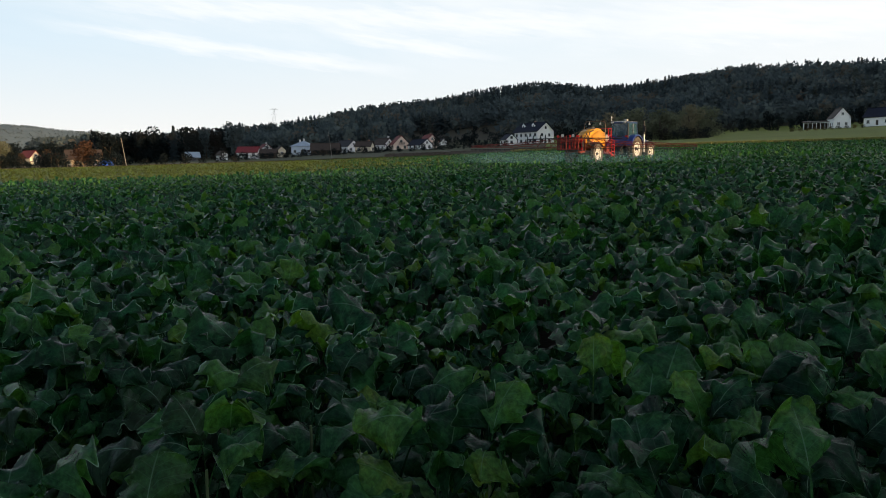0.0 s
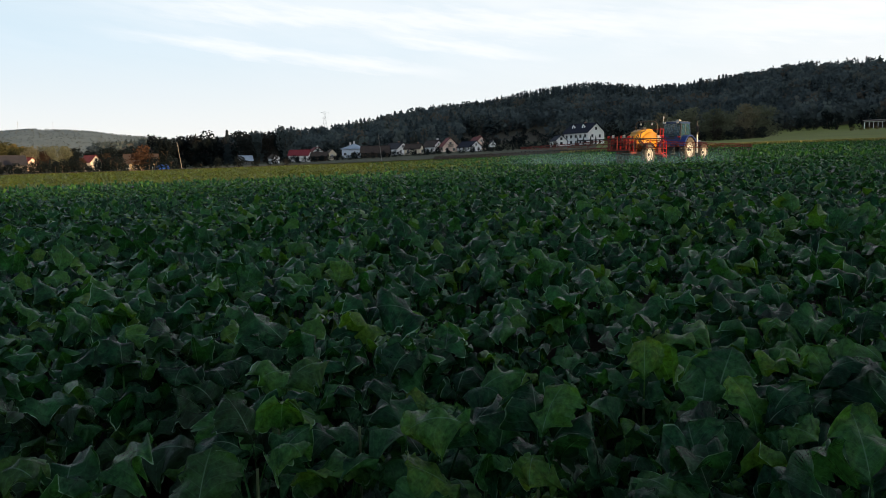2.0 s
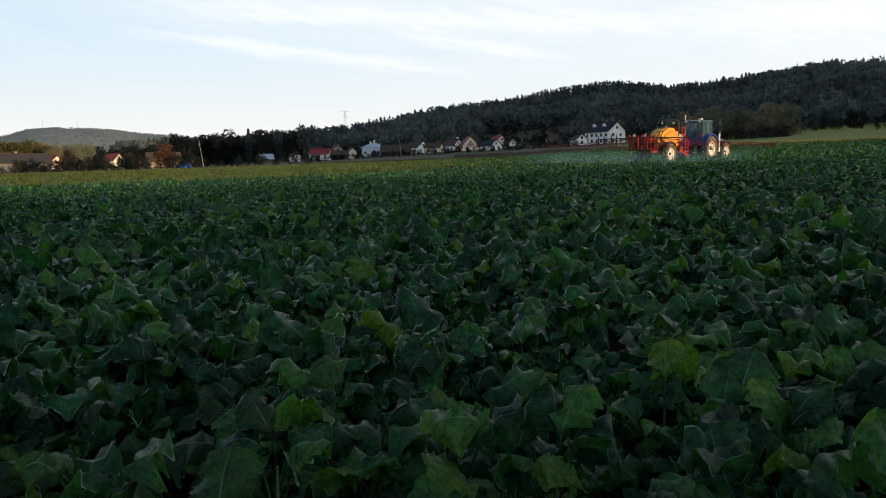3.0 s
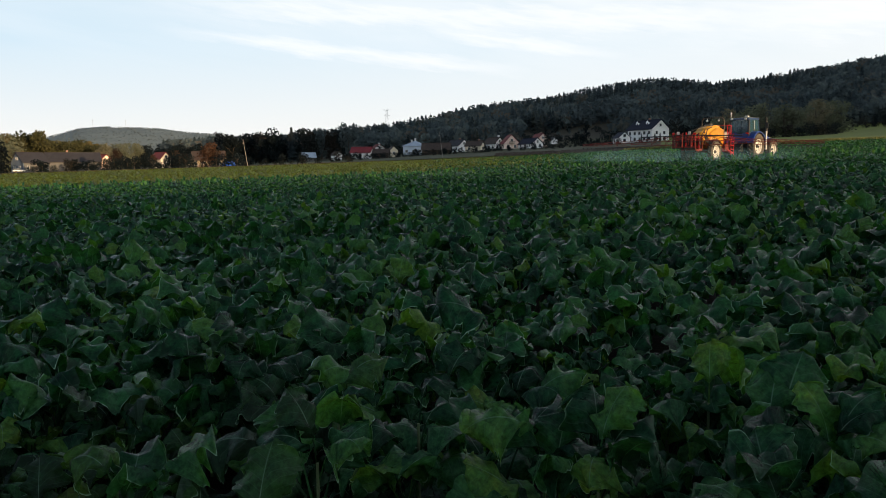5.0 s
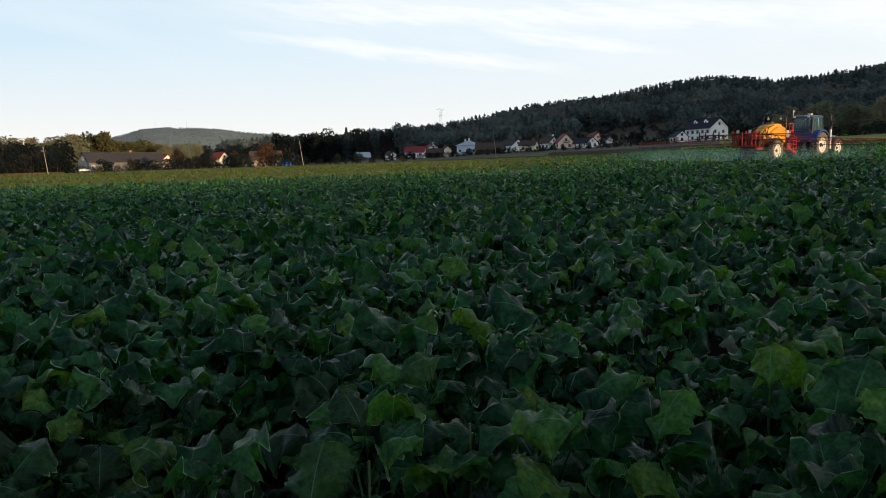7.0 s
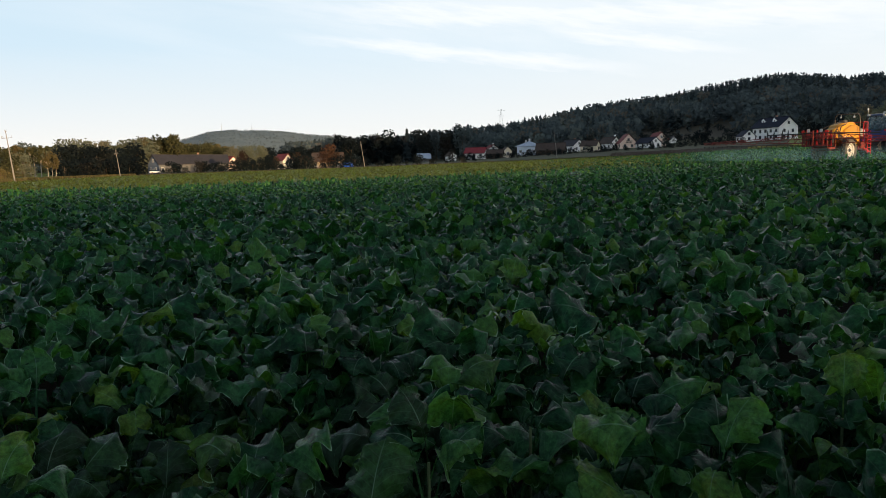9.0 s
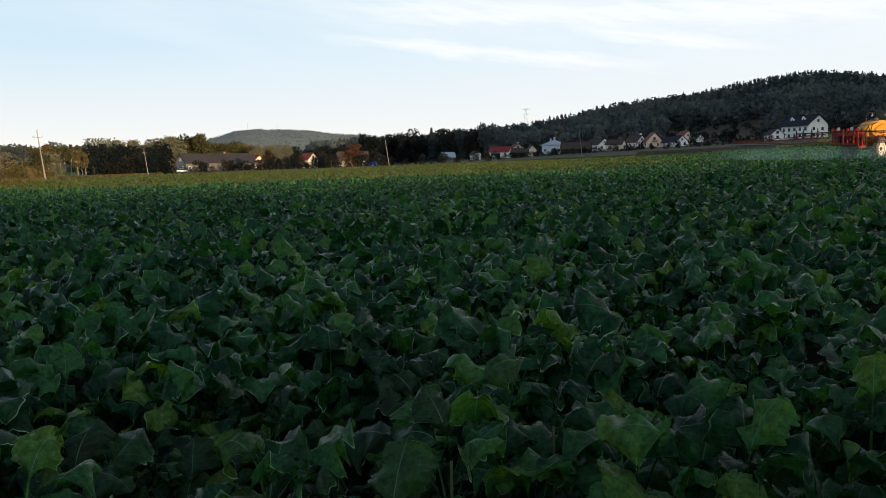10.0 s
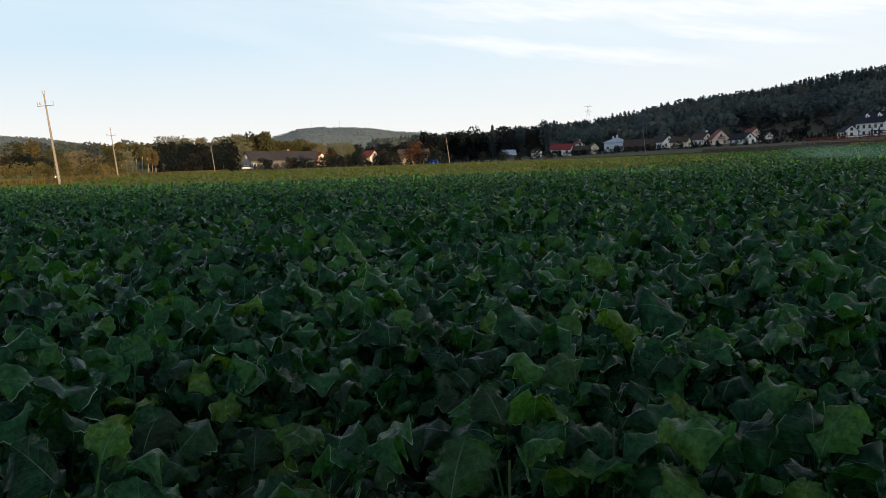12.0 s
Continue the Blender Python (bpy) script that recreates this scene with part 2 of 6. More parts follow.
GREY_WALL = surface("grey plaster", (0.075, 0.078, 0.08), (0.14, 0.142, 0.14), 0.5, 6, 0.9)
TAN_WALL = surface("tan plaster", (0.20, 0.16, 0.11), (0.31, 0.25, 0.17), 0.5, 6, 0.9)
WOOD_WALL = surface("brown boards", (0.045, 0.032, 0.022), (0.10, 0.072, 0.050), 1.5, 12, 0.85)
RED_ROOF = surface("red tiles", (0.14, 0.014, 0.022), (0.23, 0.028, 0.034), 0.8, 8, 0.65)
BLUE_BOARDS = surface("faded blue boards", (0.075, 0.10, 0.14), (0.12, 0.155, 0.21), 0.5, 6, 0.85)
DULL_RED_ROOF = surface("dark red tiles", (0.12, 0.018, 0.018), (0.20, 0.036, 0.032), 0.8, 8, 0.7)
BROWN_ROOF = surface("brown tiles", (0.030, 0.021, 0.017), (0.065, 0.046, 0.036), 0.8, 8, 0.75)
GREY_ROOF = surface("grey fibre sheets", (0.016, 0.016, 0.020), (0.036, 0.035, 0.042), 0.8, 8, 0.75)
BLUE_ROOF = surface("dark blue sheet metal", (0.008, 0.011, 0.022), (0.018, 0.023, 0.042), 0.8, 8, 0.7, spec=0.15)
PALE_ROOF = surface("pale blue-grey sheet metal", (0.25, 0.32, 0.42), (0.36, 0.44, 0.54), 0.8, 8, 0.45)
FRAME_DARK = surface("dark frames", (0.03, 0.025, 0.02), (0.07, 0.06, 0.05), 3, 20, 0.6)
FRAME_WHITE = surface("white frames", (0.6, 0.6, 0.58), (0.8, 0.8, 0.78), 3, 20, 0.5)
PANE = glass("window glass")
BRICK = surface("chimney brick", (0.22, 0.12, 0.09), (0.38, 0.24, 0.19), 4, 25, 0.9)
CHIMNEY_WHITE = surface("whitewashed chimney", (0.62, 0.62, 0.60), (0.80, 0.80, 0.78), 2, 12, 0.85)
POLE_WOOD = surface("weathered pole", (0.16, 0.15, 0.13), (0.29, 0.27, 0.24), 2, 18, 0.85, bump=0.4)
IRON = surface("galvanised steel", (0.24, 0.25, 0.26), (0.40, 0.41, 0.42), 3, 25, 0.5, 0.7)
RUSTY = surface("rusty steel", (0.08, 0.06, 0.045), (0.16, 0.12, 0.09), 3, 25, 0.7, 0.4)
PORCELAIN = surface("insulator porcelain", (0.26, 0.25, 0.24), (0.40, 0.39, 0.37), 8, 40, 0.25)
TARP = surface("blue tarpaulin", (0.012, 0.06, 0.28), (0.03, 0.12, 0.45), 0.8, 5, 0.45, bump=0.6)

TRACTOR_BLUE = surface("blue paint", (0.006, 0.022, 0.13), (0.010, 0.038, 0.20), 2, 18, 0.32, spec=0.5, bump=0.05)
TRACTOR_DARK = surface("black castings", (0.014, 0.014, 0.015), (0.040, 0.038, 0.036), 3, 22, 0.6)
TYRE = surface("dusty rubber", (0.030, 0.027, 0.024), (0.13, 0.11, 0.085), 3, 25, 0.85, bump=0.3)
RIM_WHITE = surface("cream rim paint", (0.44, 0.43, 0.40), (0.62, 0.61, 0.58), 3, 20, 0.45)
CAB_GLASS, _t, _b = material("cab glass", 0.05, 0.0, 1.0)
_b.inputs["Base Color"].default_value = (0.05, 0.12, 0.17, 1)
_mix, _clear = _t.nodes.new("ShaderNodeMixShader"), _t.nodes.new("ShaderNodeBsdfTransparent")
_clear.inputs[0].default_value = (0.75, 0.85, 0.85, 1)
_mix.inputs[0].default_value = 0.42
_t.links.new(_clear.outputs[0], _mix.inputs[1])
_t.links.new(_b.outputs[0], _mix.inputs[2])
_t.links.new(_mix.outputs[0], _t.nodes["Material Output"].inputs[0])
CAB_ROOF = surface("blue cab roof paint", (0.022, 0.05, 0.13), (0.045, 0.09, 0.20), 2, 15, 0.35)
SPRAY_RED = surface("red frame paint", (0.34, 0.010, 0.010), (0.50, 0.018, 0.016), 3, 20, 0.42)
# darker copy of the red frame paint, with shade put into the colour
SHADED_RED = surface("shaded red frame paint", (0.11, 0.016, 0.012), (0.23, 0.032, 0.022), 3, 20, 0.6)
TANK_YELLOW = surface("yellow polythene", (0.44, 0.19, 0.012), (0.60, 0.30, 0.022), 1.2, 14, 0.4)
WHITE_PLASTIC = surface("white polythene", (0.42, 0.42, 0.39), (0.60, 0.60, 0.56), 3, 18, 0.4)
CHROME = surface("bright steel", (0.45, 0.45, 0.45), (0.70, 0.70, 0.70), 4, 25, 0.25, 0.9)
LAMP_RED = surface("red lens", (0.45, 0.01, 0.01), (0.60, 0.03, 0.02), 6, 30, 0.25)

# ---------------------------------------------------------------- mesh helpers


def part(name, bm, mat, parent=None, label="", smooth=False):
    """Links a bmesh as one mesh object, under parent if there is one."""
    me = bpy.data.meshes.new(name)
    bm.to_mesh(me)
    bm.free()
    me.materials.append(mat)
    if smooth:
        me.polygons.foreach_set("use_smooth", [True] * len(me.polygons))
    ob = new(name, me)
    ob.parent = parent
    if label:
        tagged(ob, label)
    return ob


def thing(name, m, label, category, group=""):
    """An Empty at the base of a thing, which its parts hang from."""
    ob = new(name)
    ob.empty_display_size = 0.2
    ob.matrix_basis = m
    return tagged(ob, label, category, group)


def box(bm, centre, size, turn=(0, 0, 0), bevel=0.0):
    made = bmesh.ops.create_cube(bm, size=1.0)["verts"]
    m = Matrix.LocRotScale(centre, Euler([radians(a) for a in turn]), size)
    bmesh.ops.transform(bm, matrix=m, verts=made)
    if bevel:
        edges = list({e for v in made for e in v.link_edges})
        bmesh.ops.bevel(bm, geom=edges, offset=bevel, segments=2, affect="EDGES")
    return bm


def rod(bm, a, b, r, r2=None, seg=8, caps=True):
    a, b = Vector(a), Vector(b)
    made = bmesh.ops.create_cone(bm, cap_ends=caps, segments=seg, radius1=r, radius2=r if r2 is None else r2, depth=(b - a).length)["verts"]
    m = Matrix.Translation((a + b) / 2) @ (b - a).to_track_quat("Z", "Y").to_matrix().to_4x4()
    bmesh.ops.transform(bm, matrix=m, verts=made)
    return bm


def prism(bm, outline, axis_from, axis_to, axis="x"):
    """Extrudes a flat outline along an axis; the outline is in the two other axes, in order."""
    rings = []
    for at in (axis_from, axis_to):
        rings.append([bm.verts.new((at, p, q) if axis == "x" else (p, at, q) if axis == "y" else (p, q, at)) for p, q in outline])
    n = len(outline)
    for i in range(n):
        bm.faces.new((rings[0][i], rings[0][(i + 1) % n], rings[1][(i + 1) % n], rings[1][i]))
    bm.faces.new(rings[0])
    bm.faces.new(rings[1])
    bmesh.ops.recalc_face_normals(bm, faces=bm.faces)
    return bm


def lathe(bm, profile, seg=28, axis="x"):
    """Turns a closed (radius, along) profile about the x axis."""
    rings = []
    for k in range(seg):
        a = 2 * math.pi * k / seg
        rings.append([bm.verts.new((h, r * math.cos(a), r * math.sin(a))) for r, h in profile])
    for k in range(seg):
        p, q = rings[k], rings[(k + 1) % seg]
        for i in range(len(profile) - 1):
            bm.faces.new((p[i], q[i], q[i + 1], p[i + 1]))
    bmesh.ops.recalc_face_normals(bm, faces=bm.faces)
    return bm


def quads(name, verts, faces, mat, uv=None, smooth=True):
    """A large mesh of four-cornered faces from arrays."""
    me = bpy.data.meshes.new(name)
    nf = len(faces)
    me.vertices.add(len(verts))
    me.vertices.foreach_set("co", np.ascontiguousarray(verts, dtype=np.float32).ravel())
    me.loops.add(nf * 4)
    me.loops.foreach_set("vertex_index", np.ascontiguousarray(faces, dtype=np.int32).ravel())
    me.polygons.add(nf)
    me.polygons.foreach_set("loop_start", np.arange(nf, dtype=np.int32) * 4)
    if smooth:
        me.polygons.foreach_set("use_smooth", np.ones(nf, dtype=bool))
    for m in (mat if isinstance(mat, (list, tuple)) else [mat]):
        me.materials.append(m)
    if uv is not None:
        layer = me.uv_layers.new(name="UVMap")
        layer.data.foreach_set("uv", np.ascontiguousarray(uv[np.asarray(faces).ravel()], dtype=np.float32).ravel())
    me.update(calc_edges=True)
    return me


def many(name, templates, pick, pos, yaw, size, mat, tint=None):
    """One mesh of many turned and scaled copies of the templates (verts, faces, uv)."""
    V, F, U, base = [], [], [], 0
    for k, (tv, tf, tu) in enumerate(templates):
        sel = np.nonzero(pick == k)[0]
        if not len(sel):
            continue
        c, s = np.cos(yaw[sel])[:, None], np.sin(yaw[sel])[:, None]
        sz, n = size[sel], len(sel)
        sx, szz = (sz[:, :1], sz[:, 1:2]) if sz.ndim == 2 else (sz[:, None], sz[:, None])
        x, y, z = tv[:, 0] * sx, tv[:, 1] * sx, tv[:, 2] * szz
        out = np.stack([c * x - s * y + pos[sel, :1], s * x + c * y + pos[sel, 1:2], z + pos[sel, 2:3]], 2)
        V.append(out.reshape(-1, 3))
        F.append((tf[None] + (np.arange(n) * len(tv))[:, None, None] + base).reshape(-1, 4))
        uvs = np.repeat(tu[None], n, 0)
        if tint is not None:
            uvs = np.stack([np.repeat(tint[sel][:, None], len(tv), 1), uvs[:, :, 1]], 2)
        U.append(uvs.reshape(-1, 2))
        base += n * len(tv)
    return quads(name, np.concatenate(V), np.concatenate(F), mat, np.concatenate(U))


# ---------------------------------------------------------------- the lie of the land
AZ = np.array([-180.0, -100, -70, -51, -45, -38, -29, -22, -15, -8, 0, 8, 18, 29, 45, 80, 180])
SLOPE = np.array([0.0, 0.3, 0.5, 0.52, 0.50, 0.58, 0.78, 0.92, 1.08, 1.26, 1.55, 1.95, 2.22, 2.27, 2.1, 1.0, 0.0])
EDGE_AZ = np.array([-180.0, -100, -70, -51, -47.6, -45.5, -44.1, -38, -29, -22, -15, -8, 0, 8, 18, 29, 45, 80, 180])
EDGE = np.array([150.0, 90, 72, 72, 87, 122, 154, 243, 262, 275, 285, 290, 240, 175, 152, 152, 160, 150, 150])
TOWN_EL = np.array([0.0, 0.2, 0.2, 0.25, 0.28, 0.42, 0.62, 0.68, 1.10, 1.45, 1.70, 1.98, 2.25, 2.68, 2.6, 1.5, 0.3])
RIDGE_AZ = np.array([-180.0, -90, -50, -40, -30, -24, -18, -13, -10, -7, -4.5, 0, 4, 7, 11, 15, 20, 24, 30, 45, 80, 180])
RIDGE_EL = np.array([0.4, 0.6, 1.0, 1.0, 1.2, 1.6, 1.9, 2.3, 2.75, 3.42, 3.9, 4.35, 5.05, 5.32, 4.85, 5.2, 5.9, 5.85, 5.75, 5.6, 3.0, 0.4])
FAR_AZ = np.array([-180.0, -75, -60, -52, -48.5, -46, -44, -36, -34, -32.2, -30.5, -27.7, -25.8, -23.7, -20, -10, 180])
FAR_EL = np.array([0.8, 1.6, 2.6, 2.65, 2.5, 2.1, 1.5, 1.65, 2.58, 3.12, 3.26, 3.20, 2.98, 2.80, 2.3, 1.5, 0.8])


def ridge_distance(az):
    return np.interp(az, [-60, -20, -10, 0, 30, 60], [900, 850, 760, 900, 780, 800])


def land(x, y):
    """Height of the ground: the sloping field, the village shelf, the wooded ridge and the far hills."""
    x, y = np.asarray(x, float), np.asarray(y, float)
    r, az = np.hypot(x, y), np.degrees(np.arctan2(x, y))
    tan = lambda a: np.tan(np.radians(a))
    edge = np.interp(az, EDGE_AZ, EDGE)
    z_edge = edge * tan(np.interp(az, AZ, SLOPE))
    z_town = EYE + 400 * tan(np.interp(az, AZ, TOWN_EL))
    rr = ridge_distance(az)
    z_ridge = EYE + rr * tan(np.interp(az, RIDGE_AZ, RIDGE_EL))
    z_foot = z_town + 0.10 * (z_ridge - z_town)
    z_far = EYE + 2600 * tan(np.interp(az, FAR_AZ, FAR_EL))
    z = np.where(r < edge, r * tan(np.interp(az, AZ, SLOPE)), 0.0)
    f = np.clip((r - edge) / (400 - edge), 0, 1)
    z = np.where((r >= edge) & (r < 400), z_edge + (z_town - z_edge) * f, z)
    f = np.clip((r - 400) / 90, 0, 1)
    z = np.where((r >= 400) & (r < 490), z_town + (z_foot - z_town) * f, z)
    f = np.clip((r - 490) / np.maximum(rr - 490, 1), 0, 1)
    f = 0.5 * f + 0.5 * np.sin(f * np.pi / 2) ** 1.3
    z = np.where((r >= 490) & (r < rr), z_foot + (z_ridge - z_foot) * f, z)
    f = np.clip((r - rr) / 500, 0, 1)
    z_back = np.minimum(z_ridge * 0.7, 20)
    z = np.where(r >= rr, z_ridge + (z_back - z_ridge) * (3 * f * f - 2 * f ** 3), z)
    f = np.clip((r - 1700) / 900, 0, 1)
    z = np.where(r >= 1700, z_back + (z_far - z_back) * (3 * f * f - 2 * f ** 3), z)
    f = np.clip((r - 2700) / 1500, 0, 1)
    return np.where(r >= 2700, z_far + (10 - z_far) * (3 * f * f - 2 * f ** 3), z)


def at(az, d, up=0.0):
    """A place on the ground by compass angle and distance."""
    x, y = d * math.sin(radians(az)), d * math.cos(radians(az))
    return Vector((x, y, float(land(x, y)) + up))


def build_ground():
    az = np.radians(np.concatenate([np.arange(-180, -64, 4.0), np.arange(-64, 44, 0.6), np.arange(44, 180, 4.0)]))
    r = np.concatenate([[0.0], np.geomspace(0.8, 60, 26), np.linspace(66, 500, 80), np.linspace(520, 1000, 40), np.geomspace(1040, 4800, 36)])
    R, A = np.meshgrid(r, az, indexing="ij")
    X, Y = R * np.sin(A), R * np.cos(A)
    Z = land(X, Y)
    bumps = np.array([noise.noise((a * 0.02, b * 0.02, 0)) for a, b in zip(X.ravel(), Y.ravel())]).reshape(X.shape)
    Z = Z + bumps * np.clip((R - 300) / 400, 0, 1) * 4
    n, m = R.shape
    i, j = np.meshgrid(np.arange(n - 1), np.arange(m), indexing="ij")
    F = np.stack([i * m + j, i * m + (j + 1) % m, (i + 1) * m + (j + 1) % m, (i + 1) * m + j], 2).reshape(-1, 4)[:, ::-1]
    me = quads("ground", np.stack([X, Y, Z], 2).reshape(-1, 3), F, [SOIL, MEADOW, PLOUGH, STUBBLE, FLOOR, DRY, HAZY_GROUND, DARK_GRASS])
    rf, af = ((r[i] + r[i + 1]) / 2).ravel(), np.degrees(az)[j].ravel()
    edge = np.interp(af, EDGE_AZ, EDGE)
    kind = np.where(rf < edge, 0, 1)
    past = rf - edge
    kind = np.where((past > 0) & (af > -38) & (af < 7), 7, kind)
    kind = np.where((past > 0) & (past < 75) & (af > -3.5) & (af < 11), 2, kind)
    kind = np.where((past > 0) & (past < 12) & (af > 6), 3, kind)
    kind = np.where((past > 0) & (past < 22) & (af < -40), 5, kind)
    kind = np.where((rf > 500), 4, kind)
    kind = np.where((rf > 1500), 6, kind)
    me.polygons.foreach_set("material_index", kind.astype(np.int32))
    tagged(new("ground", me), "sloping farmland with a dark soil field, meadow and wooded hills", "ground", kind="structure")


build_ground()

# ---------------------------------------------------------------- the crop


def leaf_template(along, over, seed, bend, reach, width=0.62, petiole=0.55, prongs=6):
    """A broad, wavy, scalloped leaf on its stalk: it grows from the origin towards +y; the blade is 1 long."""
    rng = np.random.RandomState(seed)
    steps = 40
    s = np.linspace(0, 1, steps)
    total = 1 + petiole
    start = petiole / total * 0.7
    rise = np.radians(reach - bend * np.clip((s - start) / (1 - start), 0, 1) ** rng.uniform(0.75, 1.5))
    py = np.concatenate([[0], np.cumsum(np.cos(rise[:-1]))]) * total / (steps - 1)
    pz = np.concatenate([[0], np.cumsum(np.sin(rise[:-1]))]) * total / (steps - 1)
    fine = along > 8
    phase = rng.uniform(0, 2 * np.pi, 8)
    curl, droop = rng.uniform(-0.1, 0.7), rng.uniform(0.45, 1.5)
    twist, sway = rng.uniform(-1.0, 1.0), rng.uniform(-0.25, 0.25)
    waves, ruffle = rng.uniform(1.4, 2.4), rng.uniform(0.09, 0.19) if fine else rng.uniform(0.07, 0.14)
    jag = rng.uniform(-1, 1, (2, along + 1)) * (0.022 if along > 20 else 0.03 if along > 6 else 0.0)
    cols = np.linspace(-1, 1, over + 1)
    if over >= 6:       # a narrow strip along each margin, which rolls up or down
        cols = np.concatenate([[-1.0], np.linspace(-0.93, 0.93, over - 1), [1.0]])
    u, v = np.meshgrid(1 - (1 - np.linspace(0, 1, along + 1)) ** (1.35 if along > 4 else 1.0), cols, indexing="ij")
    a, sd = np.abs(v), (v > 0).astype(int)
    if along == 1:
        w = width * np.where(u < 0.5, 0.45, 0.8)
    else:
        w = width * np.interp(u, [0, 0.05, 0.10, 0.17, 0.28, 0.42, 0.58, 0.74, 0.86, 0.93, 0.97, 1.0], [0.10, 0.26, 0.20, 0.52, 0.86, 0.98, 1.0, 0.98, 0.90, 0.76, 0.56, 0.22])
    scallop = (0.13 * np.abs(np.sin(u * np.pi * prongs + phase[sd])) - 0.08 if along > 20 else 0.0) + np.take_along_axis(jag, np.repeat(np.arange(along + 1)[None], 2, 0), 1)[sd, np.arange(along + 1)[:, None]]
    if 6 < along <= 20:
        scallop = scallop + 0.045 * (-1.0) ** np.arange(along + 1)[:, None]
    half = 0.5 * w * (1 + (scallop * a ** 5 if along > 6 else 0))
    # rows bow back at the tip, so that it is rounded, and forward at the heart-shaped base
    su = np.clip((petiole + u - (0.10 * u ** 3 - 0.07 * (1 - u) ** 2) * a ** 2 * (1 if along > 2 else 0)) / total, 0, 1)
    cy, cz, nrm = np.interp(su, s, py), np.interp(su, s, pz), np.interp(su, s, rise)
    ruff = ruffle * np.sin(u * 2 * np.pi * waves + phase[2 + sd]) * a ** 2
    if along > 20:
        ruff = ruff + 0.035 * np.sin(u * 2 * np.pi * (waves * 2.3 + 1) + phase[4 + sd]) * a ** 3
    belly = 0.075 * np.sin(u * 9 + v * 4 + phase[6]) + (0.022 * np.sin(u * 24 + phase[7]) * np.sin(v * 7 + phase[1]) if fine else 0)
    fold = curl * half * a ** 1.2 - droop * half * a ** 2.6 + ruff + belly * np.minimum(1, a * 3)
    if over >= 6:
        fold = fold + np.where(a > 0.97, 0.03 * np.sin(u * 2 * np.pi * waves * 1.4 + phase[sd]) + 0.012, 0)
    side = half * v
    turn = twist * u ** 1.3
    side, fold = side * np.cos(turn) - fold * np.sin(turn), side * np.sin(turn) + fold * np.cos(turn)
    V = [tuple(p) for p in np.stack([side + sway * u ** 2, cy - fold * np.sin(nrm), cz + fold * np.cos(nrm)], 2).reshape(-1, 3)]
    U = [tuple(p) for p in np.stack([0.5 + 0.5 * v, u], 2).reshape(-1, 2)]
    F = [(i * (over + 1) + j, i * (over + 1) + j + 1, (i + 1) * (over + 1) + j + 1, (i + 1) * (over + 1) + j) for i in range(along) for j in range(over)]
    if along >= 6:      # the stalk, a flat-sided channel
        k, n0 = 4 if along > 20 else 2, len(V)
        for i in range(k + 1):
            q = (petiole + 0.06) / total * i / k
            y, z = np.interp(q, s, py), np.interp(q, s, pz)
            hw = 0.024 - 0.012 * i / k
            for dx, dz in ((-hw, 0.0), (0.0, -hw), (hw, 0.0)):
                V.append((dx, y, z + dz))
                U.append((0.53, 0.0))
        for i in range(k):
            for j in range(2):
                q = n0 + i * 3 + j
                F.append((q, q + 1, q + 4, q + 3))
    return np.array(V), np.array(F), np.array(U)


def templates(along, over, n, seed):
    """Arching leaves, one in six of them upright."""
    rng = np.random.RandomState(seed)
    return [leaf_template(along, over, seed * 50 + k, rng.uniform(20, 60) if k % 6 == 0 else rng.uniform(75, 165), rng.uniform(58, 88), rng.uniform(0.66, 0.92),
                          rng.uniform(0.45, 0.95), rng.randint(5, 9)) for k in range(n)]


def crop_places(r0, r1, density, seed, az0=-56, az1=34):
    """Evenly strewn places on the field between two distances, inside its border."""
    rng = np.random.RandomState(seed)
    step = density ** -0.5
    gx, gy = np.meshgrid(np.arange(-r1, r1, step), np.arange(-r1 if az1 > 90 else 0, r1, step))
    x, y = (g.ravel() + rng.uniform(-0.42, 0.42, g.size) * step for g in (gx, gy))
    r, a = np.hypot(x, y), np.degrees(np.arctan2(x, y))
    turned = np.where(a < az0, a + 360, a)
    keep = (r > r0) & (r < r1) & (turned < az1) & (r < np.interp(a, EDGE_AZ, EDGE))
    x, y = x[keep], y[keep]
    mix = rng.permutation(len(x))
    return np.stack([x, y, land(x, y)], 1)[mix], rng


LEAF_MESHES = []
for k, (tv, tf, tu) in enumerate(templates(34, 6, 30, 3)):
    LEAF_MESHES.append(quads("leaf", tv, tf, LEAF, tu))
DULL_MESHES = []
for me in LEAF_MESHES[::2]:
    me = me.copy()
    me.materials[0] = LEAF_DULL
    DULL_MESHES.append(me)


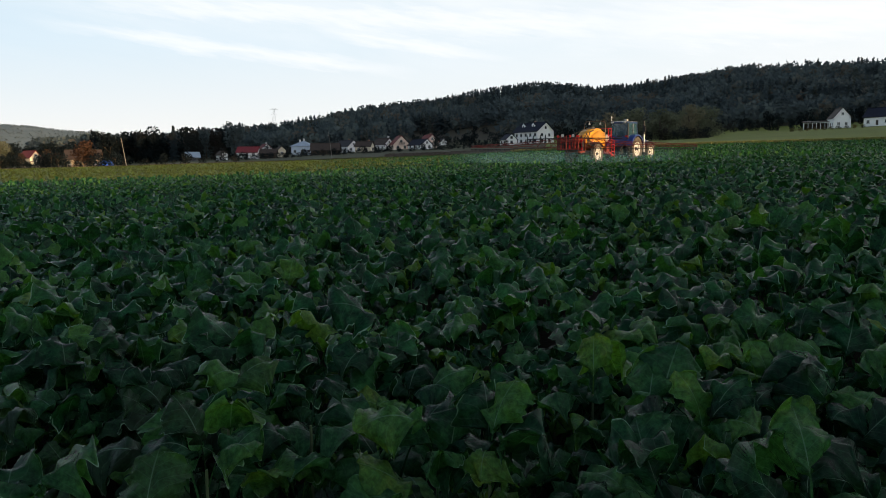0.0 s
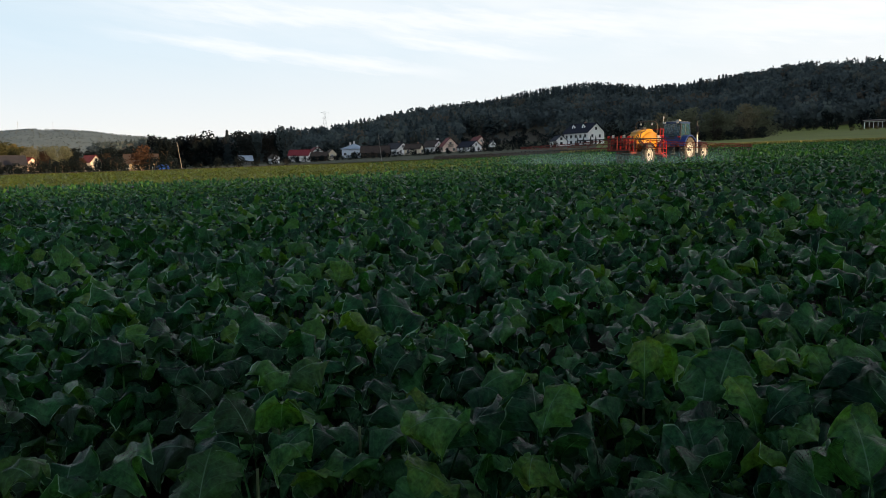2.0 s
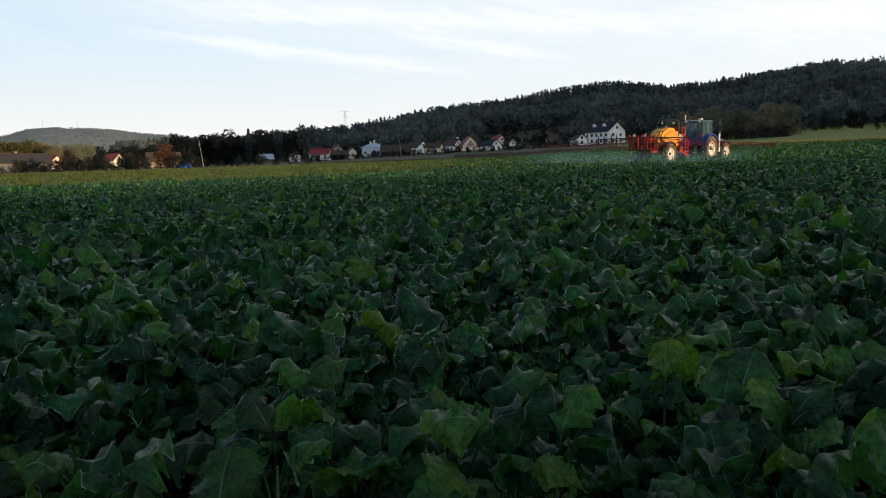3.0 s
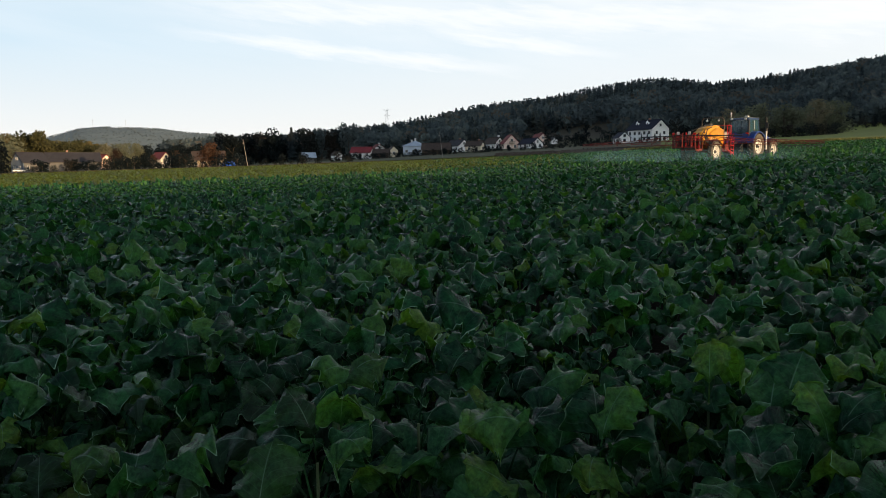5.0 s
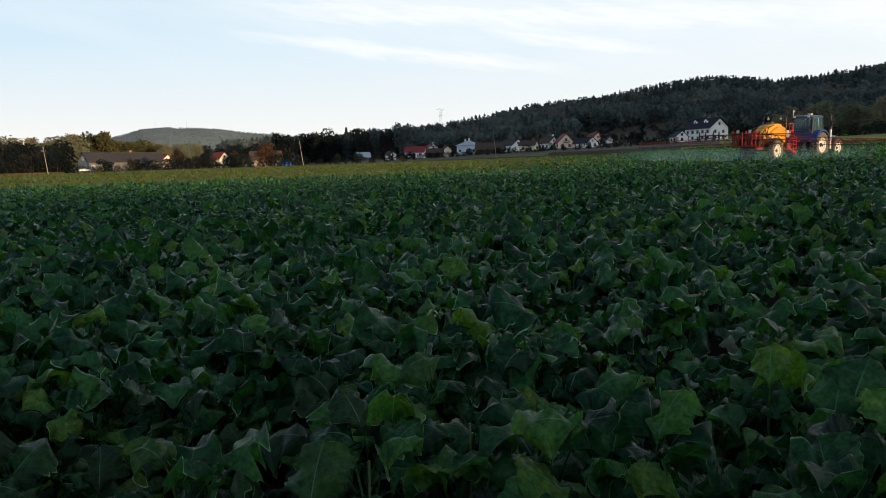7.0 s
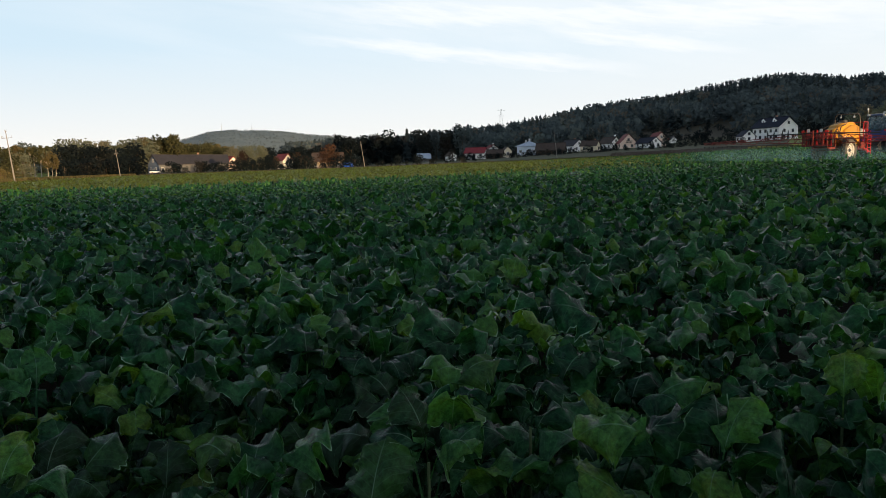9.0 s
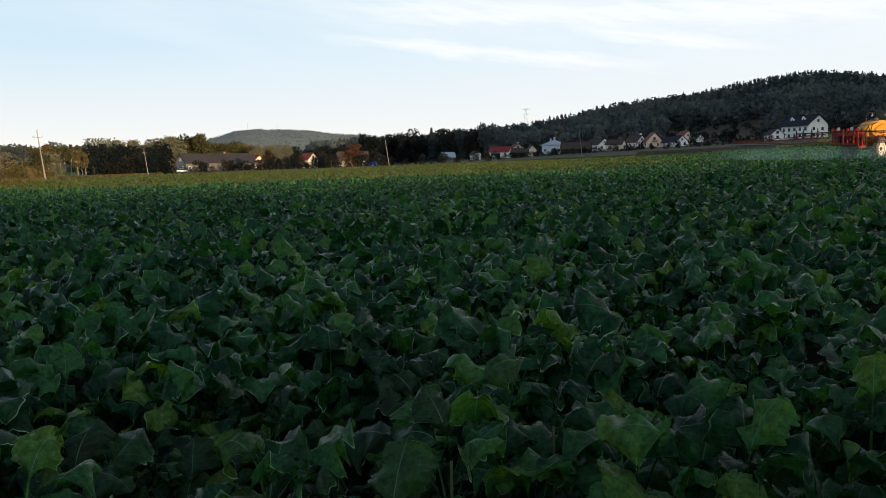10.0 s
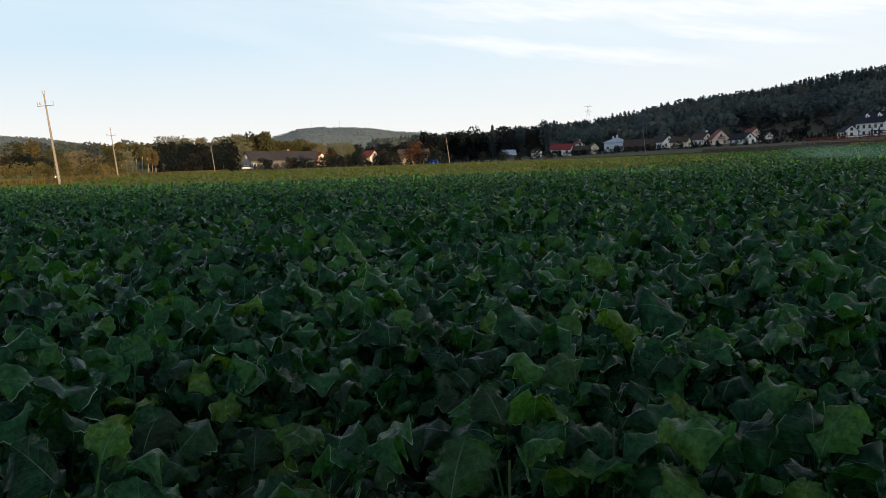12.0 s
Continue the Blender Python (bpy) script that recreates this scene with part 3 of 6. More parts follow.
def build_near_plants():
    """The plants that the camera stands among, leaf by leaf."""
    rng = random.Random(5)
    spots, tries = [], 0
    while tries < 14000:
        tries += 1
        r, a = math.sqrt(rng.uniform(0.55 ** 2, 4.6 ** 2)), radians(rng.uniform(-60, 38))
        p = (r * math.sin(a), r * math.cos(a))
        apart = 0.31
        if all((p[0] - q[0]) ** 2 + (p[1] - q[1]) ** 2 > apart ** 2 for q in spots):
            spots.append(p)
    for x, y in spots:
        vigour = rng.uniform(0.66, 1.24)
        # a patch of duller, browner plants
        in_dull_patch = -2.4 < x < -0.65 and y < 4.6 and noise.noise((x * 0.9, y * 0.9, 7.0)) > -0.3
        plant = thing("rapeseed_plant", pose(x, y, float(land(x, y)), 0, 0, rng.uniform(0, 360)), "leafy blue-green oilseed rape plant in field soil", "crop plant", "rape plants in the field")
        bm = bmesh.new()
        rod(bm, (0, 0, -0.03), (0, 0, 0.20 * vigour), 0.011, 0.007, 6)
        part("stem", bm, STEM, plant)
        n = rng.randint(9, 12)
        for i in range(n):
            leaf = new("leaf", rng.choice(DULL_MESHES if in_dull_patch and rng.random() < 0.85 else LEAF_MESHES))
            leaf.parent = plant
            size = rng.uniform(0.15, 0.27) * vigour * (1.08 - 0.16 * i / n)
            m = pose(0, 0, (0.03 + 0.20 * i / n) * vigour, rng.uniform(-16, 12) - 26 * (1 - i / n) ** 2, rng.uniform(-16, 16), i * 137.5 + rng.uniform(-20, 20))
            leaf.matrix_basis = m @ Matrix.Diagonal((size, size, size, 1))


UPRIGHT = []
for k in range(3):
    tv, tf, tu = leaf_template(40, 8, 700 + k, 50 + 20 * k, 84, 0.80 - 0.05 * k, 0.5, 8)
    UPRIGHT.append(quads("leaf", tv, tf, LEAF, tu))
ARCHED = []
for k in range(3):
    tv, tf, tu = leaf_template(40, 8, 720 + k, 105 + 20 * k, 80, 0.78, 0.6, 8)
    ARCHED.append(quads("leaf", tv, tf, LEAF, tu))


DULL_KINDS = []
for kind in (UPRIGHT, ARCHED):
    DULL_KINDS.append([me.copy() for me in kind])
    for me in DULL_KINDS[-1]:
        me.materials[0] = LEAF_DULL


def tall_plant(az, d, crown, size, kind, turn, seed):
    """A strong plant with one large leaf standing above its neighbours."""
    rng = random.Random(seed)
    x, y = d * math.sin(radians(az)), d * math.cos(radians(az))
    z = float(land(x, y))
    plant = thing("rapeseed_plant", pose(x, y, z, 0, 0, -az), "tall oilseed rape plant with one large broad leaf", "crop plant", "rape plants in the field")
    base = crown - z - size * (1.05 if kind is UPRIGHT else 0.95)
    bm = bmesh.new()
    rod(bm, (0, 0, -0.03), (0, 0, max(base, 0.05) + 0.02), 0.009, 0.006, 6)
    part("stem", bm, STEM, plant)
    big = new("leaf", (DULL_KINDS[0 if kind is UPRIGHT else 1] if -33 < az < -14 else kind)[seed % 3])
    big.parent = plant
    big.matrix_basis = pose(0, 0, base, rng.uniform(-6, 6), rng.uniform(-8, 8), turn) @ Matrix.Diagonal((size, size, size, 1))
    for i in range(5):
        leaf = new("leaf", rng.choice(LEAF_MESHES))
        leaf.parent = plant
        s = rng.uniform(0.2, 0.28)
        leaf.matrix_basis = pose(0, 0, base * rng.uniform(0.4, 0.9), rng.uniform(-10, 10), rng.uniform(-12, 12), i * 72 + turn + 36 + rng.uniform(-15, 15)) @ Matrix.Diagonal((s, s, s, 1))


def build_tall_plants():
    tall_plant(14.5, 3.1, 0.78, 0.29, UPRIGHT, 5, 1)
    tall_plant(17.2, 2.3, 0.77, 0.26, ARCHED, 80, 2)
    tall_plant(3.3, 2.7, 0.76, 0.22, UPRIGHT, -30, 3)
    tall_plant(-0.6, 2.75, 0.76, 0.27, ARCHED, 95, 4)
    tall_plant(16.8, 5.0, 0.78, 0.24, UPRIGHT, 20, 5)
    tall_plant(-21.8, 2.2, 0.73, 0.22, UPRIGHT, -8, 6)
    tall_plant(-30.6, 2.6, 0.72, 0.22, ARCHED, 35, 7)
    tall_plant(-46.0, 2.8, 0.73, 0.22, UPRIGHT, -20, 8)
    tall_plant(-15.6, 3.2, 0.77, 0.24, ARCHED, -70, 9)
    tall_plant(25.6, 2.6, 0.75, 0.26, UPRIGHT, 30, 10)
    tall_plant(-20.9, 4.2, 0.74, 0.24, ARCHED, 100, 11)
    tall_plant(10.8, 3.45, 0.77, 0.20, UPRIGHT, 12, 12)
    tall_plant(12.6, 4.25, 0.74, 0.22, ARCHED, 60, 13)
    tall_plant(22.0, 3.8, 0.77, 0.22, ARCHED, 120, 14)
    tall_plant(24.6, 4.4, 0.78, 0.20, UPRIGHT, -20, 15)
    tall_plant(20.2, 4.5, 0.77, 0.21, ARCHED, 40, 16)
    tall_plant(18.6, 2.95, 0.76, 0.20, UPRIGHT, -65, 17)
    tall_plant(-17.2, 2.75, 0.75, 0.21, UPRIGHT, 55, 18)
    tall_plant(-9.8, 3.05, 0.75, 0.20, ARCHED, -20, 19)


def build_crop():
    build_near_plants()
    build_tall_plants()
    for name, r0, r1, density, (al, ov, nt), low, high, seed in (
            ("crop_leaves", 3.9, 8, 48, (18, 4, 24), 0.17, 0.31, 11), ("crop_leaves", 8, 13, 40, (9, 3, 20), 0.18, 0.33, 17),
            ("crop_leaves", 13, 19, 44, (6, 2, 16), 0.16, 0.30, 19), ("crop_leaves", 19, 30, 44, (4, 2, 16), 0.14, 0.27, 12), ("crop_leaves", 30, 50, 34, (2, 1, 12), 0.12, 0.22, 13),
            ("crop_leaves", 50, 66, 24, (1, 1, 12), 0.14, 0.25, 20), ("crop_leaves", 66, 80, 22, (1, 1, 12), 0.14, 0.25, 21),
            ("crop_leaves", 80, 150, 9, (1, 1, 10), 0.20, 0.34, 14), ("crop_leaves", 150, 292, 3.2, (1, 1, 10), 0.26, 0.42, 16)):
        # leaves stand in rosettes, each plant with its own vigour
        pos, rng = crop_places(r0, r1, density / 6, seed)
        plants = len(pos)
        pos = np.repeat(pos, 6, axis=0)
        n = len(pos)
        vigour = np.repeat(rng.uniform(0.82, 1.2, plants), 6)
        size = rng.uniform(low, high, n) * vigour
        pos[:, 2] += (0.31 - 0.5 * (low + high)) * 1.1 + rng.uniform(0.0, 0.16, n) + 0.10 * (vigour - 0.82) / 0.38 - (size - 0.25) * 0.35 - (0.24 if r0 >= 30 else 0.10 if r0 >= 13 else 0.0)
        ts = templates(al, ov, nt, seed)
        yaw = np.tile(np.arange(6) * 2.4, plants) + np.repeat(rng.uniform(0, 2 * np.pi, plants), 6) + rng.uniform(-0.4, 0.4, n)
        kind = rng.randint(0, nt, n)
        # beyond 66 m, leaves marked dry towards the poles get sunlight painted in
        dry = np.degrees(np.arctan2(pos[:, 0], pos[:, 1])) + np.repeat(rng.uniform(-6, 6, plants), 6) < -4 if r0 >= 66 else np.zeros(n, bool)
        for pick, mat, text in ((~dry, LEAF_MID if r0 < 12 else LEAF_MANY, "dense blue-green oilseed rape leaves over the field"), (dry, LEAF_SUNLIT, "oilseed rape leaves along the field border, low sun painted into the colour")):
            if pick.any():
                me = many(name, ts, kind[pick], pos[pick], yaw[pick], size[pick], mat)
                tagged(new(name, me), text, "crop", kind="stuff")
    # behind and beside the camera
    for r0, r1, density, shape, seed in ((0.7, 8, 18, (4, 2, 10), 15), (8, 24, 5, (2, 1, 8), 18)):
        pos, rng = crop_places(r0, r1, density, seed, 34, 304)
        n = len(pos)
        pos[:, 2] += rng.uniform(0.02, 0.2, n)
        me = many("crop_leaves", templates(*shape, seed), rng.randint(0, shape[2], n), pos, rng.uniform(0, 2 * np.pi, n), rng.uniform(0.24, 0.38, n), LEAF_MANY)
        tagged(new("crop_leaves", me), "dense blue-green oilseed rape leaves over the field", "crop", kind="stuff")


# ---------------------------------------------------------------- trees


def clump_quads(rng, centres, size, flat=0.0):
    """Small four-cornered leaf clumps, each turned at random, at the given centres."""
    n = len(centres)
    a = rng.normal(size=(n, 3))
    a[:, 2] *= 1 - flat
    a /= np.linalg.norm(a, axis=1)[:, None]
    b = np.cross(a, rng.normal(size=(n, 3)))
    b /= np.linalg.norm(b, axis=1)[:, None]
    s = size * rng.uniform(0.6, 1.4, (n, 1))
    t = s * rng.uniform(0.5, 1.0, (n, 1))
    c = np.stack([centres - a * s, centres + b * t * 0.9 - a * s * 0.15, centres + a * s, centres - b * t - a * s * 0.1], 1)
    return c.reshape(-1, 3), np.arange(n * 4).reshape(-1, 4)


def broad_crown(seed, n, size, tall=1.0, wide=0.36, low=0.22):
    """A crown of unit height: leaf clumps on several uneven lobes, with gaps."""
    rng = np.random.RandomState(seed)
    lobes = rng.randint(7, 11)
    cen = []
    for k in range(lobes):
        h = low + 0.12 + (0.80 - low) * (k + rng.uniform(0, 1)) / lobes
        out = wide * (0.75 - 0.55 * abs((h - 0.5) / 0.5) ** 1.6) * rng.uniform(0.3, 1.0)
        a = rng.uniform(0, 2 * np.pi)
        lobe_r = wide * rng.uniform(0.38, 0.62)
        d = rng.normal(size=(n // lobes, 3))
        d /= np.linalg.norm(d, axis=1)[:, None]
        d *= rng.uniform(0.45, 1.0, (len(d), 1)) * lobe_r
        d[:, 2] *= 0.85
        cen.append(d + np.array([out * np.cos(a), out * np.sin(a), h * tall]))
    cen = np.concatenate(cen)
    cen = cen[(cen[:, 2] > low * 0.7) & (cen[:, 2] < 1.02)]
    V, F = clump_quads(rng, cen, size)
    return V, F, np.stack([np.full(len(V), 0.0), V[:, 2]], 1)


def spruce_crown(seed, n, size, wide=0.16, low=0.07):
    """A narrow conifer of unit height: drooping boughs in tiers round a spire."""
    rng = np.random.RandomState(seed)
    h = rng.uniform(0, 1, n) ** 0.8 * (0.99 - low) + low
    tier = 0.72 + 0.28 * np.sin(h * 48 + rng.uniform(0, 6))
    rad = wide * (1.02 - h) ** 0.8 * tier * rng.uniform(0.55, 1.1, n)
    a = rng.uniform(0, 2 * np.pi, n)
    ln = size * (0.5 + 0.9 * (1 - h))
    c, s = np.cos(a), np.sin(a)
    root = np.stack([c * rad * 0.3, s * rad * 0.3, h + 0.02], 1)
    tip = np.stack([c * (rad + ln * 0.6), s * (rad + ln * 0.6), h - ln * 0.5], 1)
    side = np.stack([-s, c, np.zeros(n)], 1) * (ln * 0.45)[:, None]
    mid = root * 0.45 + tip * 0.55
    V = np.stack([root, mid - side, tip, mid + side], 1).reshape(-1, 3)
    top = np.array([[0, -0.012, 0.9], [0.012, 0, 0.9], [0, 0.0, 1.04], [-0.012, 0.006, 0.9]])
    V = np.concatenate([V, top])
    F = np.arange(len(V)).reshape(-1, 4)
    return V, F, np.stack([np.zeros(len(V)), V[:, 2]], 1)


def trunk_bm(rng, reach=0.75, thick=0.022, limbs=5):
    """A tapered trunk of a tree of unit height, with limbs into the crown."""
    bm = bmesh.new()
    p, lean = Vector((0, 0, -0.03)), Vector((rng.uniform(-0.04, 0.04), rng.uniform(-0.04, 0.04), 1))
    steps = 4
    for i in range(steps):
        q = p + lean * reach / steps + Vector((rng.uniform(-0.012, 0.012), rng.uniform(-0.012, 0.012), 0))
        rod(bm, p, q, thick * (1 - i / steps * 0.75), thick * (1 - (i + 1) / steps * 0.75), 7, False)
        p = q
    for i in range(limbs):
        h, a = rng.uniform(0.28, 0.6), rng.uniform(0, 6.28)
        base = Vector((0, 0, h))
        rod(bm, base, base + Vector((math.cos(a) * 0.2, math.sin(a) * 0.2, 0.2)), thick * 0.45, thick * 0.12, 5, False)
    return bm


CROWNS, TRUNKS = {}, {}
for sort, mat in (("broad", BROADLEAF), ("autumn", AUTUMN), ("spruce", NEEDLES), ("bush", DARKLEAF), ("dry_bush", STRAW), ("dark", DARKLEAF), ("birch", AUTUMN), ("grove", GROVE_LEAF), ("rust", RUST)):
    CROWNS[sort] = []
    for k in range(5):
        if sort == "spruce":
            V, F, U = spruce_crown(40 + k, 420, 0.085)
        elif "bush" in sort:
            V, F, U = broad_crown(60 + k, 420, 0.050, wide=0.62, low=0.02)
        elif sort == "grove":
            V, F, U = broad_crown(85 + k, 1900, 0.024, wide=0.46, low=0.02)
        elif sort == "dark":
            V, F, U = broad_crown(80 + k, 1300, 0.030, wide=0.40, low=0.03)
        elif sort == "birch":
            V, F, U = broad_crown(90 + k, 420, 0.036, wide=0.24, low=0.34)
        else:
            V, F, U = broad_crown(20 + k, 1100, 0.033, wide=0.36 + 0.03 * k, low=0.05)
        CROWNS[sort].append(quads("crown", V, F, mat, U))
for k in range(4):
    b = trunk_bm(random.Random(k))
    me = bpy.data.meshes.new("trunk")
    b.to_mesh(me)
    b.free()
    me.materials.append(PALE_BARK if k == 3 else BARK)
    TRUNKS[k] = me
TREES = random.Random(77)


def tree(sort, az, d, height, spread=1.0, label="", name="", group=""):
    """A tree or bush at a compass angle and distance."""
    kind = {"rust": "rust_brown_tree", "broad": "broadleaf_tree", "birch": "birch_tree", "grove": "rounded_tree", "dark": "dark_tree", "autumn": "autumn_tree", "spruce": "spruce_tree", "bush": "bush", "dry_bush": "dry_bush"}[sort]
    text = {"rust": "rust-brown autumn tree beside the farmhouse", "grove": "rounded grey-olive tree at the meadow edge", "birch": "slender birch with a pale trunk and thin yellowing crown", "broad": "dull green broadleaf tree with an uneven crown", "dark": "dense dark broadleaf tree beside the field", "autumn": "tree with golden brown autumn leaves",
            "spruce": "tall dark spruce with drooping boughs", "bush": "low dense dark green bush",
            "dry_bush": "straw-coloured bush beside the field"}[sort]
    p = at(az, d, -0.1 - (0.09 * height if sort in ("bush", "dark", "dry_bush", "grove") else 0.0))
    ob = thing(name or kind, pose(p.x, p.y, p.z, 0, 0, TREES.uniform(0, 360)), label or text, "bush" if "bush" in kind else "tree", group)
    for nm, me in (("trunk", TRUNKS[3 if sort == "birch" else TREES.randint(0, 2)]), ("crown", TREES.choice(CROWNS[sort]))):
        o = new(nm, me)
        o.parent = ob
        o.matrix_basis = Matrix.Diagonal((height * spread, height * spread, height, 1))
    return ob


def tree_to(sort, az, d, el, spread=1.0, label=""):
    """A tree whose crown reaches a given elevation as seen from the path."""
    return tree(sort, az, d, EYE + d * math.tan(radians(el)) - at(az, d).z, spread, label)


def far_woods():
    """The woods on the ridge and the distant hills: nobody could count these trees."""
    rng = np.random.RandomState(9)
    n = 12000
    r, a = np.sqrt(rng.uniform(480 ** 2, 960 ** 2, n)), rng.uniform(-34, 36, n)
    rr = ridge_distance(a)
    keep = (r < rr + 25) & (a > -27)
    keep &= ~((a > -2.5) & (a < 4.5) & (r < 570))
    # thin out the hidden back ranks
    keep &= rng.uniform(0, 1, n) < np.where(r < 600, 0.78, 0.54)
    r, a = r[keep], a[keep]
    x, y = r * np.sin(np.radians(a)), r * np.cos(np.radians(a))
    z = land(x, y) - 0.5
    m = len(r)
    patch = np.array([noise.noise((p * 0.009, q * 0.009, 3.0)) for p, q in zip(x, y)]) + rng.normal(0, 0.25, m)
    spruce = patch > 0.02
    pos = np.stack([x, y, z], 1)
    tint = rng.uniform(0, 1, m)
    for sel, crowns, mat, lo, hi, label in (
            (spruce, [spruce_crown(100 + k, 50, 0.125, 0.17, 0.35) for k in range(6)], NEEDLES, 14, 23, "dark spruce wood on the hillside"),
            (~spruce, [broad_crown(120 + k, 58, 0.082, wide=0.40, low=0.35) for k in range(6)], BROADLEAF, 13, 20, "dark broadleaf wood on the hillside")):
        k = int(sel.sum())
        h = rng.uniform(lo, hi, k)
        pos[sel, 2] -= 0.28 * h
        me = many("woods", crowns, rng.randint(0, 6, k), pos[sel], rng.uniform(0, 6.28, k), np.stack([h * rng.uniform(0.85, 1.3, k), h], 1), mat, tint[sel])
        tagged(new("hillside_woods", me), label, "woods", kind="stuff")
    # the distant hills beyond the valley, haze painted into the tree colour
    n = 6000
    r, a = rng.uniform(1900, 2680, n), rng.uniform(-58, -18, n)
    x, y = r * np.sin(np.radians(a)), r * np.cos(np.radians(a))
    pos = np.stack([x, y, land(x, y) - 1.4], 1)
    h = rng.uniform(3, 4.5, n)
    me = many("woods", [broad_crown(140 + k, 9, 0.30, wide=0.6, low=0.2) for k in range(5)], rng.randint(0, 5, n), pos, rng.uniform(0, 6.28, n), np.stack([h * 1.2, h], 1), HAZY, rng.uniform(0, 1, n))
    tagged(new("distant_woods", me), "grey-green woods on the distant hills, haze painted into the colour", "woods", kind="stuff")
    # valley scrub and copses on the lit side
    n = 800
    r, a = np.sqrt(rng.uniform(400 ** 2, 800 ** 2, n)), rng.uniform(-64, -30.5, n)
    x, y = r * np.sin(np.radians(a)), r * np.cos(np.radians(a))
    pos = np.stack([x, y, land(x, y) - 0.5], 1)
    h = rng.uniform(7, 15, n) * np.interp(r, [400, 700], [0.8, 1.25])
    me = many("woods", [broad_crown(160 + k, 72, 0.09, wide=0.42, low=0.04) for k in range(6)], rng.randint(0, 6, n), pos, rng.uniform(0, 6.28, n), np.stack([h * 1.1, h], 1), AUTUMN, rng.uniform(0, 1, n))
    tagged(new("valley_woods", me), "golden brown and olive copses in the valley", "woods", kind="stuff")


def grass_strip(az0, az1, past0, past1, n, low, high, mat, seed, label):
    """Rough grass along the field's border: tufts of upright blades."""
    rng = np.random.RandomState(seed)
    a = rng.uniform(az0, az1, n)
    r = np.interp(a, EDGE_AZ, EDGE) + rng.uniform(past0, past1, n)
    x, y = r * np.sin(np.radians(a)), r * np.cos(np.radians(a))
    pos = np.stack([x, y, land(x, y) - 0.05], 1)
    tufts = []
    for k in range(5):
        t = np.random.RandomState(seed * 10 + k)
        V, F = [], []
        for i in range(6):
            w, lean, ang = t.uniform(0.04, 0.11), t.uniform(-0.3, 0.3), t.uniform(0, 3.14)
            c, s = math.cos(ang), math.sin(ang)
            ox, oy = t.uniform(-0.4, 0.4, 2)
            o = len(V)
            V += [(ox - w * c, oy - w * s, 0), (ox + w * c, oy + w * s, 0), (ox + w * 0.3 * c + lean, oy + w * 0.3 * s, 1), (ox - w * 0.3 * c + lean, oy - w * 0.3 * s, 0.9)]
            F.append((o, o + 1, o + 2, o + 3))
        V = np.array(V)
        tufts.append((V, np.array(F), np.stack([np.zeros(len(V)), V[:, 2]], 1)))
    h = rng.uniform(low, high, n)
    me = many("grass", tufts, rng.randint(0, 5, n), pos, rng.uniform(0, 6.28, n), np.stack([np.full(n, 1.0), h], 1), mat, rng.uniform(0, 0.8, n))
    tagged(new("rough_grass", me), label, "grass", kind="stuff")


def clods(az0, az1, past0, past1, n, seed):
    """Turned earth: uneven lumps and low ridges beyond the field's border."""
    rng = np.random.RandomState(seed)
    a = rng.uniform(az0, az1, n)
    r = np.interp(a, EDGE_AZ, EDGE) + rng.uniform(past0, past1, n)
    x, y = r * np.sin(np.radians(a)), r * np.cos(np.radians(a))
    pos = np.stack([x, y, land(x, y) - 0.08], 1)
    lumps = []
    for k in range(6):
        q = np.random.RandomState(seed * 10 + k)
        base = np.array([(-1, -1, 0), (1, -1, 0), (1, 1, 0), (-1, 1, 0), (-0.5, -0.5, 1), (0.5, -0.5, 1), (0.5, 0.5, 1), (-0.5, 0.5, 1)], float)
        base[:, :2] *= q.uniform(0.5, 1.2, (8, 2))
        base[4:, 2] *= q.uniform(0.5, 1.2, 4)
        faces = np.array([(0, 1, 5, 4), (1, 2, 6, 5), (2, 3, 7, 6), (3, 0, 4, 7), (4, 5, 6, 7)])
        lumps.append((base, faces, base[:, :2] * 0.5))
    h = rng.uniform(0.15, 0.55, n)
    me = many("clods", lumps, rng.randint(0, 6, n), pos, rng.uniform(0, 6.28, n), np.stack([h * rng.uniform(0.8, 2.4, n), h], 1), PLOUGH)
    tagged(new("earth_clods", me), "lumpy brown clods of ploughed earth", "earth", kind="stuff")


def shade_hill():
    """Unseen rise added behind the camera to keep low sun off the near field."""
    u_dir, w_dir = Vector((-TO_SUN.y, TO_SUN.x, 0)).normalized(), Vector((TO_SUN.x, TO_SUN.y, 0)).normalized()
    if u_dir.x < 0:
        u_dir = -u_dir
    us = np.concatenate([np.arange(-220, 220, 5.0), np.arange(220, 1100, 20.0)])
    top = np.interp(us, [-220, -40, 25, 62, 74, 100, 143, 165, 200, 225, 320, 520, 800, 1100], [12.0, 12.0, 12.1, 12.3, 13.2, 15.0, 17.6, 21, 46, 53, 76, 132, 150, 140])
    rng = np.random.RandomState(4)
    top = top + rng.uniform(-0.5, 0.5, len(us))
    ws = np.array([128.0, 138, 144, 150, 158, 170, 230, 420])
    share = np.array([-0.02, 0.45, 0.92, 1.0, 0.95, 0.9, 0.8, 0.4])
    V = []
    for w, s in zip(ws, share):
        for u, h in zip(us, top):
            p = u_dir * u + w_dir * w
            V.append((p.x, p.y, h * s + rng.uniform(-0.3, 0.1) * (s < 1)))
    m = len(us)
    F = [(i * m + j, i * m + j + 1, (i + 1) * m + j + 1, (i + 1) * m + j) for i in range(len(ws) - 1) for j in range(m - 1)]
    me = quads("rise", np.array(V), np.array(F), FLOOR)
    tagged(new("wooded_rise", me), "unseen dark rise added behind the field to block low sun", "hill", kind="structure")

# ---------------------------------------------------------------- the village


